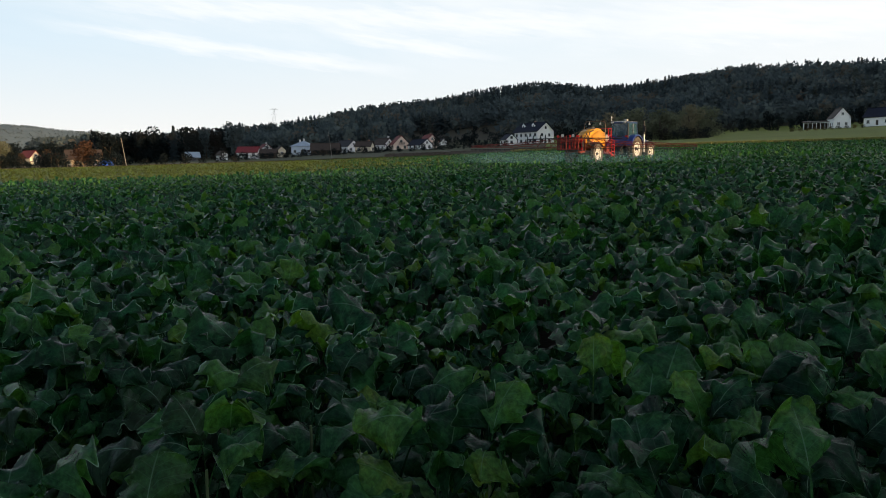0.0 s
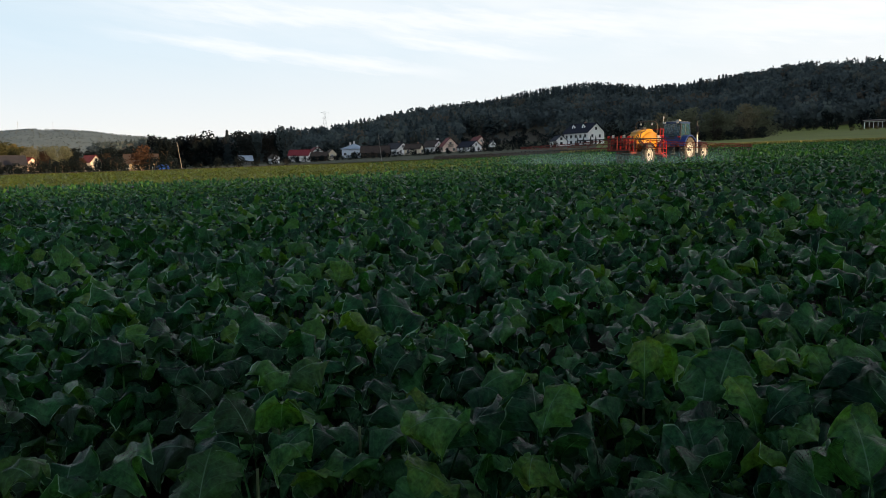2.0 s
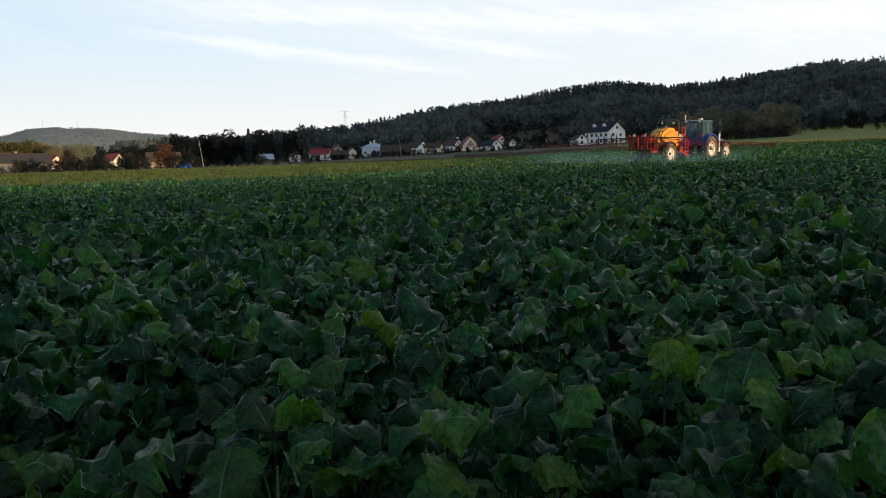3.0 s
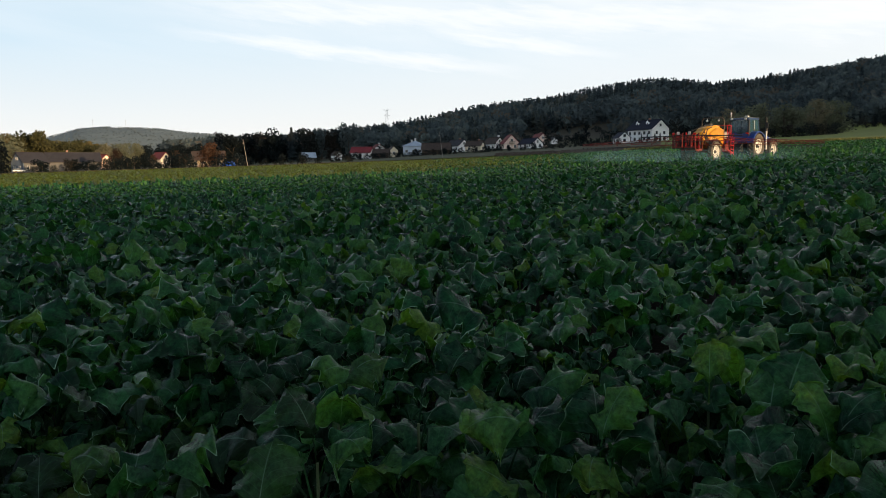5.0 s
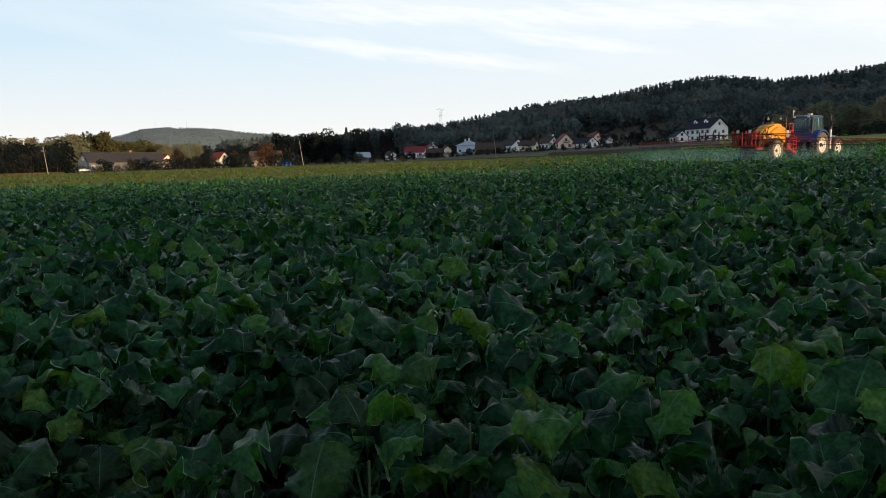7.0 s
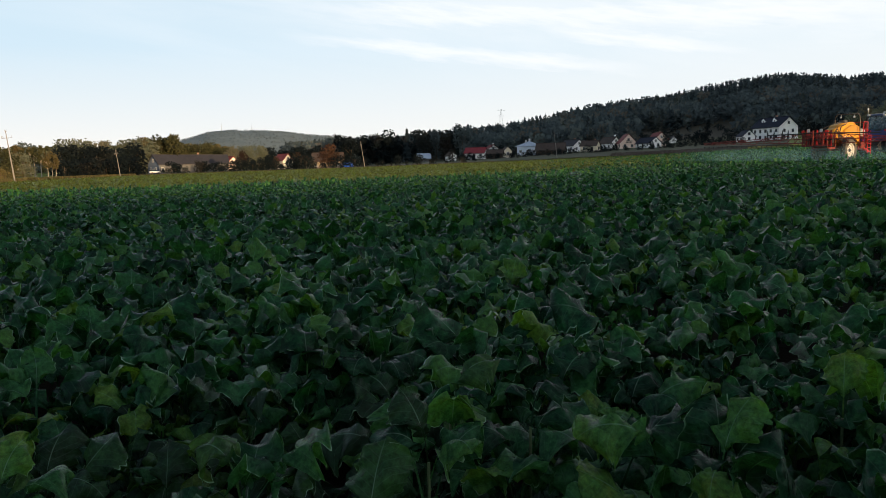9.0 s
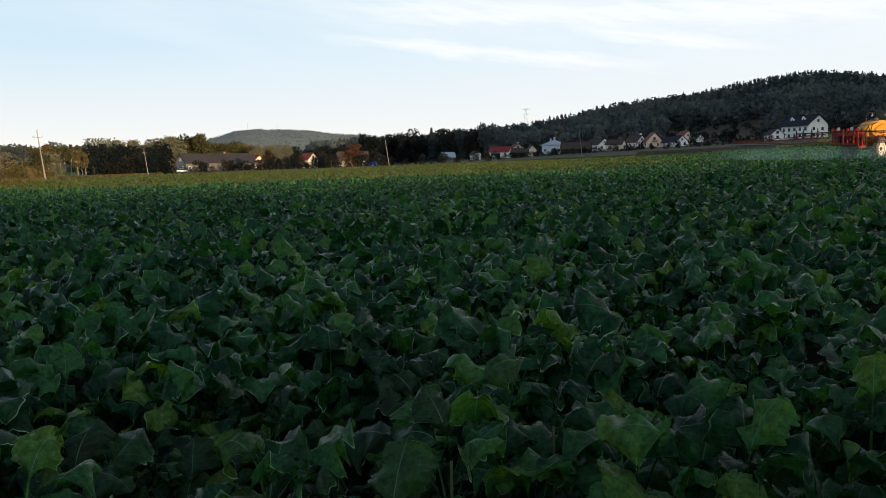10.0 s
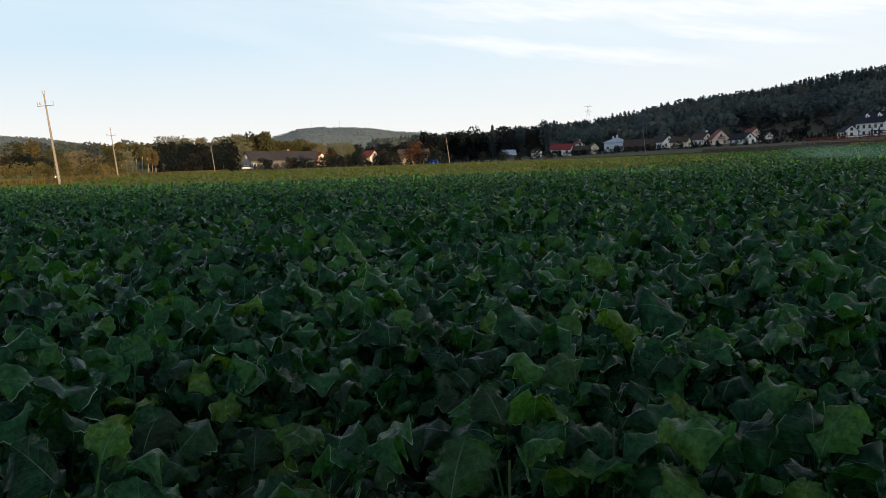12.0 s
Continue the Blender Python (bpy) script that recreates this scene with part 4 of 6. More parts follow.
def window_on(parent, x, y, z, w, h, face, frame_mat=FRAME_WHITE):
    """A window in a wall: frame, sill and a recessed pane. face: 'x+', 'x-', 'y+', 'y-'."""
    sign, along_x = (1 if face[1] == "+" else -1), face[0] == "y"
    size = lambda a, t, b: (a, t, b) if along_x else (t, a, b)
    off = lambda a, t, b: (x + a, y + t * sign, z + b) if along_x else (x + t * sign, y + a, z + b)
    bm = bmesh.new()
    for s in (-1, 1):
        box(bm, off(s * w / 2, 0.02, 0), size(0.10, 0.12, h + 0.1))
        box(bm, off(0, 0.02, s * h / 2), size(w + 0.1, 0.12, 0.10))
    box(bm, off(0, 0.02, 0), size(0.06, 0.08, h))
    win = part("window", bm, frame_mat, parent)
    for s in (-1, 1):
        bm = bmesh.new()
        box(bm, off(s * w / 4, 0.005, 0), size(w / 2 - 0.06, 0.03, h - 0.08))
        part("pane", bm, PANE, win)
    bm = bmesh.new()
    box(bm, off(0, 0.06, -h / 2 - 0.08), size(w + 0.25, 0.22, 0.06))
    part("sill", bm, GREY_WALL, win)


def house(az, d, turn, wide, deep, walls, rise, wall_mat, roof_mat, label, hip=False, chimneys=((0.2, 0.25),), gable_mat=None,
          storeys=1, chimney_mat=BRICK, name="house", windows=True, sink=0.4, over=0.5, frames=FRAME_WHITE, ground=None, balcony=False, dormers=()):
    """A house with its ridge along its own x: walls, gables, roof slabs, windows, door and chimneys."""
    p = at(az, d, -sink) if ground is None else Vector((*at(az, d).xy, ground))
    ob = thing(name, pose(p.x, p.y, p.z, 0, 0, turn - az), label, "house")
    hx, hy, top = wide / 2, deep / 2, walls + sink
    t = 0.35
    for s in (-1, 1):
        bm = bmesh.new()
        box(bm, (0, s * (hy - t / 2), top / 2), (wide - 2 * t, t, top))
        part("wall", bm, wall_mat, ob)
    for s in (-1, 1):
        bm = bmesh.new()
        if hip:
            box(bm, (s * (hx - t / 2), 0, top / 2), (t, deep, top))
        else:
            prism(bm, [(-hy, 0), (hy, 0), (hy, top), (0, top + rise), (-hy, top)], s * hx - (t if s > 0 else 0), s * hx + (0 if s > 0 else t), "x")
        part("gable_wall" if not hip else "wall", bm, gable_mat or wall_mat, ob)
    if hip:
        bm = bmesh.new()
        e = 0.7
        half = max(hx - hy, 0.4)
        lo = [bm.verts.new((sx * (hx + e), sy * (hy + e), top)) for sx, sy in ((-1, -1), (1, -1), (1, 1), (-1, 1))]
        un = [bm.verts.new((v.co.x, v.co.y, top - 0.18)) for v in lo]
        r0, r1 = bm.verts.new((-half, 0, top + rise)), bm.verts.new((half, 0, top + rise))
        for f in ((lo[0], lo[1], r1, r0), (lo[1], lo[2], r1), (lo[2], lo[3], r0, r1), (lo[3], lo[0], r0), tuple(un[::-1])):
            bm.faces.new(f)
        for i in range(4):
            bm.faces.new((lo[i], un[i], un[(i + 1) % 4], lo[(i + 1) % 4]))
        bmesh.ops.recalc_face_normals(bm, faces=bm.faces)
        roof = part("roof", bm, roof_mat, ob)
    else:
        bm = bmesh.new()
        th, drop = 0.2, over * rise / hy
        for s in (-1, 1):
            prism(bm, [(0, top + rise + 0.02), (s * (hy + over), top - drop + 0.02), (s * (hy + over), top - drop + th), (0, top + rise + th)], -hx - over, hx + over, "x")
        box(bm, (0, 0, top + rise + th), (wide + 2 * over, 0.3, 0.12))
        roof = part("roof", bm, roof_mat, ob)
        for s in (-1, 1):
            bm = bmesh.new()
            rod(bm, (-hx - over, s * (hy + over + 0.08), top - drop + 0.05), (hx + over, s * (hy + over + 0.08), top - drop + 0.05), 0.08, seg=6)
            part("gutter", bm, FRAME_DARK, ob)
    for cx in dormers:
        y0, z0 = -hy * 0.55, top + rise * 0.42
        bm = bmesh.new()
        prism(bm, [(cx * wide - 1.0, z0 - 0.2), (cx * wide + 1.0, z0 - 0.2), (cx * wide + 1.0, z0 + 1.3), (cx * wide, z0 + 2.2), (cx * wide - 1.0, z0 + 1.3)], y0, y0 + hy * 0.6, "y")
        dormer = part("dormer", bm, wall_mat, ob, "white gabled dormer in the dark roof")
        bm = bmesh.new()
        for sx in (-1, 1):
            prism(bm, [(cx * wide, z0 + 2.22), (cx * wide + sx * 1.3, z0 + 1.05), (cx * wide + sx * 1.3, z0 + 1.17), (cx * wide, z0 + 2.34)], y0 - 0.1, y0 + hy * 0.6, "y")
        part("dormer_roof", bm, roof_mat, dormer)
        bm = bmesh.new()
        box(bm, (cx * wide, y0 - 0.01, z0 + 0.6), (0.7, 0.06, 0.8))
        part("pane", bm, PANE, dormer)
    for cx, cy in chimneys:
        bm = bmesh.new()
        zz = top + rise * (1 - abs(cy) * 2)
        box(bm, (cx * wide, cy * deep, zz + 0.3), (0.7, 0.7, 2.0))
        box(bm, (cx * wide, cy * deep, zz + 1.33), (0.85, 0.85, 0.14))
        part("chimney", bm, chimney_mat, roof)
    if windows:
        per = max(1, round(wide / 3.2))
        for st in range(storeys):
            z = sink + 1.5 + st * 2.7
            for i in range(per):
                x = (i + 0.5) / per * wide - hx
                if not (st == 0 and i == per // 2 and per > 1):
                    window_on(ob, x, -hy, z, 1.2, 1.3, "y-", frames)
            for s in ("x+", "x-"):
                for q in ((-0.22, 0.22) if deep > 6 else (0,)):
                    window_on(ob, hx if s == "x+" else -hx, q * deep, z, 1.1, 1.3, s, frames)
        if rise > 2.2 and not hip:
            for s in ("x+", "x-"):
                window_on(ob, hx if s == "x+" else -hx, 0, top + rise * 0.36, 1.0, 1.1, s, frames)
        if balcony:
            bm = bmesh.new()
            box(bm, (hx + 0.55, 0, top - 0.1), (1.1, 3.0, 0.14))
            for q in np.linspace(-1.45, 1.45, 13):
                box(bm, (hx + 1.06, q, top + 0.42), (0.05, 0.09, 0.9))
            box(bm, (hx + 1.06, 0, top + 0.9), (0.08, 3.0, 0.08))
            part("balcony", bm, FRAME_DARK, ob, "dark wooden balcony")
        bm = bmesh.new()
        box(bm, ((per // 2 + 0.5) / per * wide - hx if per > 1 else hx * 0.55, -hy - 0.01, sink + 1.05), (1.0, 0.1, 2.1))
        part("door", bm, FRAME_DARK, ob)
    return ob


def village():
    # turn: 0 shows the long side to the camera, positive shows more of the gable on its left
    house(-13.55, 385, -14, 9.4, 7.5, 2.6, 2.5, WHITE_WALL, RED_ROOF, "low white house with a bright red roof")
    house(-12.45, 420, -74, 8.0, 6.2, 3.6, 2.5, WHITE_WALL, DULL_RED_ROOF, "white gabled house behind the red-roofed one", chimneys=((-0.2, 0.2), (0.1, 0.1)), chimney_mat=CHIMNEY_WHITE)
    house(-12.2, 372, -10, 7.0, 5.0, 2.0, 1.7, WOOD_WALL, BROWN_ROOF, "low brown shed with a dark roof", windows=False, chimneys=(), name="shed")
    house(-11.4, 380, -76, 5.5, 3.9, 2.7, 1.9, CREAM_WALL, BROWN_ROOF, "small cream cottage with a brown roof", chimneys=())
    house(-9.76, 395, -12, 10.2, 9.2, 4.0, 2.5, BLUE_WALL, PALE_ROOF, "white house with a pale hipped metal roof", hip=True, chimneys=((0.0, 0.03), (-0.2, 0.12)), chimney_mat=CHIMNEY_WHITE, storeys=1)
    house(-8.25, 378, -6, 13.0, 7.0, 2.0, 3.0, WOOD_WALL, BROWN_ROOF, "long brown barn with a dark roof", windows=False, chimneys=(), name="barn")
    house(-6.75, 395, -52, 10.5, 7.0, 3.0, 2.8, WHITE_WALL, GREY_ROOF, "grey-roofed house with a white gable", chimneys=((0.1, 0.1),))
    house(-5.5, 380, -20, 7.6, 6.0, 2.8, 2.2, CREAM_WALL, BROWN_ROOF, "small ochre house with a brown roof", chimneys=((0.25, 0.1),))
    house(-4.15, 400, -48, 8.4, 6.6, 3.2, 2.9, WHITE_WALL, BROWN_ROOF, "grey-white house with a dark roof and white chimney", chimneys=((0.3, 0.12), (0.38, 0.05)), chimney_mat=CHIMNEY_WHITE)
    house(-3.05, 392, -76, 9.0, 7.6, 3.0, 3.9, ORANGE_WALL, DULL_RED_ROOF, "apricot gabled house with a dark red roof and balcony", chimneys=((-0.25, 0.1),), frames=FRAME_DARK, balcony=True)
    house(-1.55, 385, -54, 11.0, 6.4, 2.4, 2.5, WHITE_WALL, BLUE_ROOF, "low white house with a blue-black metal roof", chimneys=())
    house(-0.95, 425, -64, 9.0, 7.4, 3.3, 3.2, ORANGE_WALL, DULL_RED_ROOF, "apricot house with a dark red tiled roof", chimneys=((-0.2, 0.12), (0.15, 0.08)))
    house(0.05, 455, -70, 5.0, 3.6, 2.0, 1.6, WHITE_WALL, GREY_ROOF, "small white gabled outbuilding", windows=False, chimneys=(), name="outbuilding")
    house(6.55, 395, -46, 16.0, 11.0, 6.2, 4.1, WHITE_WALL, BLUE_ROOF, "large white three-storey house with a blue-black roof", chimneys=((0.02, 0.05),), storeys=2, frames=FRAME_DARK, over=0.9, dormers=(-0.26, 0.16))
    house(4.75, 385, -66, 7.0, 5.6, 2.9, 2.4, WHITE_WALL, BLUE_ROOF, "small white gabled annex with a dark roof", chimneys=(), frames=FRAME_DARK)
    house(26.3, 395, -74, 9.5, 7.0, 4.4, 4.0, WHITE_WALL, BROWN_ROOF, "tall white gabled house above a grassy bank", chimneys=((-0.2, 0.1),))
    house(28.7, 385, -24, 11.0, 8.5, 3.6, 3.6, WHITE_WALL, BLUE_ROOF, "white hall with a steep blue-black roof", chimneys=(), name="hall")
    house(-35.1, 330, 34, 10.0, 7.0, 3.6, 3.4, GREY_WALL, GREY_ROOF, "grey farmhouse with a faded blue boarded gable", chimneys=(), gable_mat=BLUE_BOARDS)
    house(-32.6, 345, 8, 19.0, 8.0, 3.4, 3.4, GREY_WALL, GREY_ROOF, "long grey barn with a grey sheet roof", windows=False, chimneys=((-0.1, 0.06),), name="barn")
    house(-30.9, 352, -60, 7.0, 4.6, 3.6, 2.2, ORANGE_WALL, DULL_RED_ROOF, "small apricot gabled house by the barn", chimneys=())
    house(-27.2, 345, -58, 7.0, 4.6, 3.8, 2.4, CREAM_WALL, DULL_RED_ROOF, "small cream gabled house among bushes", chimneys=())
    house(-24.1, 340, -8, 12.4, 8.0, 3.0, 3.3, TAN_WALL, BROWN_ROOF, "tan farmhouse with a brown roof", chimneys=((-0.15, 0.1),))
    house(-17.3, 370, 10, 5.4, 4.6, 2.0, 2.0, GREY_WALL, PALE_ROOF, "shed with a pale blue metal roof", windows=False, chimneys=(), name="shed")
    house(-15.35, 385, -66, 5.0, 3.6, 2.2, 1.5, WHITE_WALL, BROWN_ROOF, "small white gabled garage", windows=False, chimneys=(), name="garage")


def open_shed(az, d, wide, deep, high):
    """An open-fronted shed: a dark back wall, white posts and a shallow roof."""
    p = at(az, d, -0.3)
    ob = thing("open_shed", pose(p.x, p.y, p.z, 0, 0, -az), "long open-fronted shed with white posts and a dark roof", "shed")
    bm = bmesh.new()
    box(bm, (0, deep / 2, high / 2), (wide, 0.2, high))
    part("back_wall", bm, WOOD_WALL, ob)
    for s in (-1, 1):
        bm = bmesh.new()
        box(bm, (s * (wide / 2 - 0.1), 0.1, high / 2), (0.2, deep - 0.3, high))
        part("side_wall", bm, WHITE_WALL, ob)
    for k in range(7):
        bm = bmesh.new()
        box(bm, (-wide / 2 + 0.3 + k * (wide - 0.6) / 6, -deep / 2, high / 2), (0.24, 0.24, high), bevel=0.02)
        part("post", bm, WHITE_WALL, ob)
    bm = bmesh.new()
    box(bm, (0, -deep / 2, high + 0.1), (wide, 0.26, 0.24))
    part("beam", bm, WHITE_WALL, ob)
    bm = bmesh.new()
    prism(bm, [(-deep / 2 - 0.5, high + 0.23), (deep / 2 + 0.4, high + 1.05), (deep / 2 + 0.4, high + 1.25), (-deep / 2 - 0.5, high + 0.43)], -wide / 2 - 0.4, wide / 2 + 0.4, "x")
    part("roof", bm, BROWN_ROOF, ob)


def tarp_heap():
    """A heap under a blue sheet."""
    p = at(-22.75, 330)
    ob = thing("covered_heap", pose(p.x, p.y, p.z, 0, 0, 20), "straw heap under a blue tarpaulin", "heap")
    bm = bmesh.new()
    rng = random.Random(3)
    rows = []
    for i in range(9):
        row = []
        for j in range(7):
            x, y = (i - 4) * 0.65, (j - 3) * 0.55
            z = 2.3 * max(0, 1 - (abs(y) / 1.75) ** 1.6) * (1 - (abs(x) / 2.9) ** 4) + rng.uniform(-0.1, 0.1)
            row.append(bm.verts.new((x, y, max(z, 0.0))))
        rows.append(row)
    for i in range(8):
        for j in range(6):
            bm.faces.new((rows[i][j], rows[i + 1][j], rows[i + 1][j + 1], rows[i][j + 1]))
    part("tarpaulin", bm, TARP, ob, smooth=True)
    bm = bmesh.new()
    for i in range(-2, 3):
        box(bm, (i * 1.0, 0, 0.5), (0.9, 2.2, 1.0), (0, 0, i * 2), 0.08)
    part("bales", bm, DRY, ob)


def trailer():
    p = at(-25.15, 318)
    ob = thing("farm_trailer", pose(p.x, p.y, p.z, 0, 0, 30), "low white farm trailer at the field's edge", "trailer")
    bm = bmesh.new()
    box(bm, (0, 0, 0.95), (3.8, 1.9, 0.5), bevel=0.05)
    part("body", bm, WHITE_PLASTIC, ob)
    for sx in (-1, 1):
        for sy in (-1, 1):
            bm = bmesh.new()
            rod(bm, (sx * 1.1, sy * 0.85, 0.36), (sx * 1.1, sy * 1.05, 0.36), 0.36, seg=16)
            part("wheel", bm, TYRE, ob)
    bm = bmesh.new()
    rod(bm, (1.9, 0, 0.7), (3.1, 0, 0.5), 0.06)
    part("drawbar", bm, FRAME_DARK, ob)


def parked_car(az, d, turn):
    """A small pale car beside the farm."""
    p = at(az, d)
    ob = thing("car", pose(p.x, p.y, p.z, 0, 0, turn - az), "small white car parked beside the farmhouse", "car")
    bm = bmesh.new()
    prism(bm, [(-1.9, 0.35), (1.9, 0.35), (1.95, 0.75), (1.1, 0.95), (-1.85, 0.98), (-1.95, 0.6)], -0.8, 0.8, "y")
    bmesh.ops.bevel(bm, geom=list(bm.edges), offset=0.08, segments=2, affect="EDGES")
    part("body", bm, WHITE_WALL, ob, smooth=True)
    bm = bmesh.new()
    prism(bm, [(-1.7, 0.95), (0.95, 0.95), (0.35, 1.45), (-1.35, 1.48)], -0.68, 0.68, "y")
    part("cabin", bm, PANE, ob)
    bm = bmesh.new()
    box(bm, (-0.5, 0, 1.49), (1.6, 1.25, 0.06), bevel=0.02)
    part("roof", bm, WHITE_WALL, ob)
    for sx in (-1.2, 1.2):
        for sy in (-1, 1):
            bm = bmesh.new()
            rod(bm, (sx, sy * 0.66, 0.32), (sx, sy * 0.84, 0.32), 0.32, seg=16)
            part("wheel", bm, TYRE, ob)


# ---------------------------------------------------------------- poles and pylon


def power_pole(az, d, tall, lean, arm=1.6, brace=False):
    """A leaning line pole with a cross-arm, insulators and an earth cap."""
    p = at(az, d)
    ob = thing("power_pole", pose(p.x, p.y, p.z - 0.3, 0, -lean, -az), "leaning weathered power pole at the field's edge", "power pole", "line of power poles")
    bm = bmesh.new()
    rod(bm, (0, 0, 0), (0, 0, tall * 0.5), 0.135, 0.10, 12)
    rod(bm, (0, 0, tall * 0.5), (0, 0, tall), 0.10, 0.055, 12)
    part("pole", bm, POLE_WOOD, ob)
    bm = bmesh.new()
    z = tall * 0.875
    box(bm, (0, -0.10, z), (arm, 0.05, 0.055))
    box(bm, (0, -0.05, z), (0.16, 0.16, 0.05))
    part("cross_arm", bm, RUSTY, ob)
    for x, y, z, r in ((-arm / 2 + 0.05, -0.10, z + 0.02, 0.07), (-arm / 2 + 0.27, -0.10, z + 0.02, 0.07), (arm / 2 - 0.06, -0.10, z + 0.02, 0.05), (-0.09, 0, tall - 0.05, 0.065), (0.09, 0, tall - 0.05, 0.065)):
        bm = bmesh.new()
        rod(bm, (x, y, z), (x, y, z + 0.16), 0.018, seg=6)
        for k in range(3):
            rod(bm, (x, y, z + 0.10 + k * 0.09), (x, y, z + 0.17 + k * 0.09), r - 0.010 * k, r * 0.6, 10)
        part("insulator", bm, PORCELAIN, ob)
    bm = bmesh.new()
    box(bm, (0, 0, tall - 0.03), (0.26, 0.05, 0.05))
    part("top_bracket", bm, RUSTY, ob)
    if brace:
        bm = bmesh.new()
        box(bm, (-0.25, -0.16, 1.25), (0.13, 0.02, 0.17), (0, 25, 0), 0.005)
        part("sign_plate", bm, WHITE_PLASTIC, ob, "small white plate")
        bm = bmesh.new()
        for k in range(9):
            rod(bm, (-0.17, -0.13, 0.8 + k * 0.4), (0.17, -0.13, 0.8 + k * 0.4), 0.012, seg=5)
        part("climbing_rungs", bm, IRON, ob)
    return ob


def pylon(az, d, tall):
    p = at(az, d)
    ob = thing("lattice_pylon", pose(p.x, p.y, p.z, 0, 0, -az + 12), "tall steel lattice pylon on the wooded ridge", "pylon")
    bm = bmesh.new()
    steps = 12
    w = lambda f: 2.2 * (1 - f) ** 1.3 + 0.7
    for k in range(steps):
        a, b = k / steps, (k + 1) / steps
        for sx, sy in ((-1, -1), (1, -1), (1, 1), (-1, 1)):
            rod(bm, (sx * w(a), sy * w(a), a * tall), (sx * w(b), sy * w(b), b * tall), 0.035, seg=4)
        for s in (-1, 1):
            rod(bm, (-w(a), s * w(a), a * tall), (w(b), s * w(b), b * tall), 0.035, seg=4)
            rod(bm, (s * w(a), w(a), a * tall), (s * w(b), -w(b), b * tall), 0.035, seg=4)
    part("tower", bm, IRON, ob)
    for z, half in ((tall * 0.98, 4.2), (tall * 0.80, 2.8)):
        bm = bmesh.new()
        for s in (-1, 1):
            rod(bm, (0, s * 0.7, z), (-half, 0, z + 0.3), 0.045, seg=4)
            rod(bm, (0, s * 0.7, z), (half, 0, z + 0.3), 0.045, seg=4)
            rod(bm, (s * half, 0, z + 0.3), (0, 0, z + 1.5), 0.05, seg=4)
        part("cross_arm", bm, IRON, ob)
    return ob


def mast(az, d, tall):
    p = at(az, d)
    ob = thing("radio_mast", pose(p.x, p.y, p.z, 0, 0, 0), "thin steel mast on the distant hill", "mast")
    bm = bmesh.new()
    rod(bm, (0, 0, 0), (0, 0, tall), 0.4, 0.25, 6)
    part("shaft", bm, IRON, ob)
    bm = bmesh.new()
    box(bm, (0, 0, tall * 0.92), (2.2, 1.2, 1.0))
    part("antenna_platform", bm, IRON, ob)


# ---------------------------------------------------------------- tractor and sprayer


def wheel(parent, x, y, r, wide, rim_r, out, name="wheel", lugs=18):
    """A tyre with lugs on a dished rim; out: the side (+1 or -1) that faces outwards."""
    holder = new(name)
    holder.parent = parent
    holder.matrix_basis = pose(x, y, r)
    h = wide / 2
    bm = bmesh.new()
    lathe(bm, [(rim_r, -h * 0.8), (rim_r + (r - rim_r) * 0.45, -h), (r - 0.06, -h * 0.92), (r - 0.025, -h * 0.7), (r - 0.025, h * 0.7), (r - 0.06, h * 0.92), (rim_r + (r - rim_r) * 0.45, h), (rim_r, h * 0.8)], 32)
    for k in range(lugs):
        a = 2 * math.pi * k / lugs
        for s in (-1, 1):
            b = a + (0.5 * math.pi / lugs if s > 0 else -0.5 * math.pi / lugs)
            c = Vector((s * h * 0.48, math.cos(b) * (r - 0.03), math.sin(b) * (r - 0.03)))
            box(bm, c, (h * 0.95, 0.07 * r / 0.85, 0.09), (math.degrees(b) - 90, 0, s * 22))
    part("tyre", bm, TYRE, holder)
    bm = bmesh.new()
    lathe(bm, [(rim_r + 0.01, -h * 0.78), (rim_r - 0.05, -h * 0.7), (rim_r - 0.06, h * 0.6), (rim_r + 0.01, h * 0.78)], 28)
    lathe(bm, [(rim_r - 0.05, out * h * 0.35), (rim_r * 0.72, out * h * 0.15), (rim_r * 0.45, out * h * 0.25), (0.02, out * h * 0.3)], 28)
    part("rim", bm, RIM_WHITE, holder)
    bm = bmesh.new()
    rod(bm, (out * h * 0.2, 0, 0), (out * h * 0.55, 0, 0), rim_r * 0.3, rim_r * 0.22, 14)
    for k in range(8):
        a = k * math.pi / 4
        rod(bm, (out * h * 0.2, math.cos(a) * rim_r * 0.55, math.sin(a) * rim_r * 0.55), (out * h * 0.34, math.cos(a) * rim_r * 0.55, math.sin(a) * rim_r * 0.55), 0.025, seg=6)
    part("hub", bm, TRACTOR_DARK, holder)
    return holder


def arc_sheet(bm, x, y, z, r, wide, a0, a1, thick=0.035, n=14):
    """A bent sheet over a wheel, with rolled-down outer edges."""
    rings = []
    for k in range(n + 1):
        a = radians(a0 + (a1 - a0) * k / n)
        ring = []
        for dx, dr in ((-0.5, -0.05), (-0.46, thick), (0.46, thick), (0.5, -0.05), (0.44, 0.0), (-0.44, 0.0)):
            ring.append(bm.verts.new((x + dx * wide, y + math.cos(a) * (r + dr), z + math.sin(a) * (r + dr))))
        rings.append(ring)
    for p, q in zip(rings, rings[1:]):
        for i in range(6):
            bm.faces.new((p[i], p[(i + 1) % 6], q[(i + 1) % 6], q[i]))
    bm.faces.new(rings[0])
    bm.faces.new(rings[-1][::-1])
    bmesh.ops.recalc_face_normals(bm, faces=bm.faces)


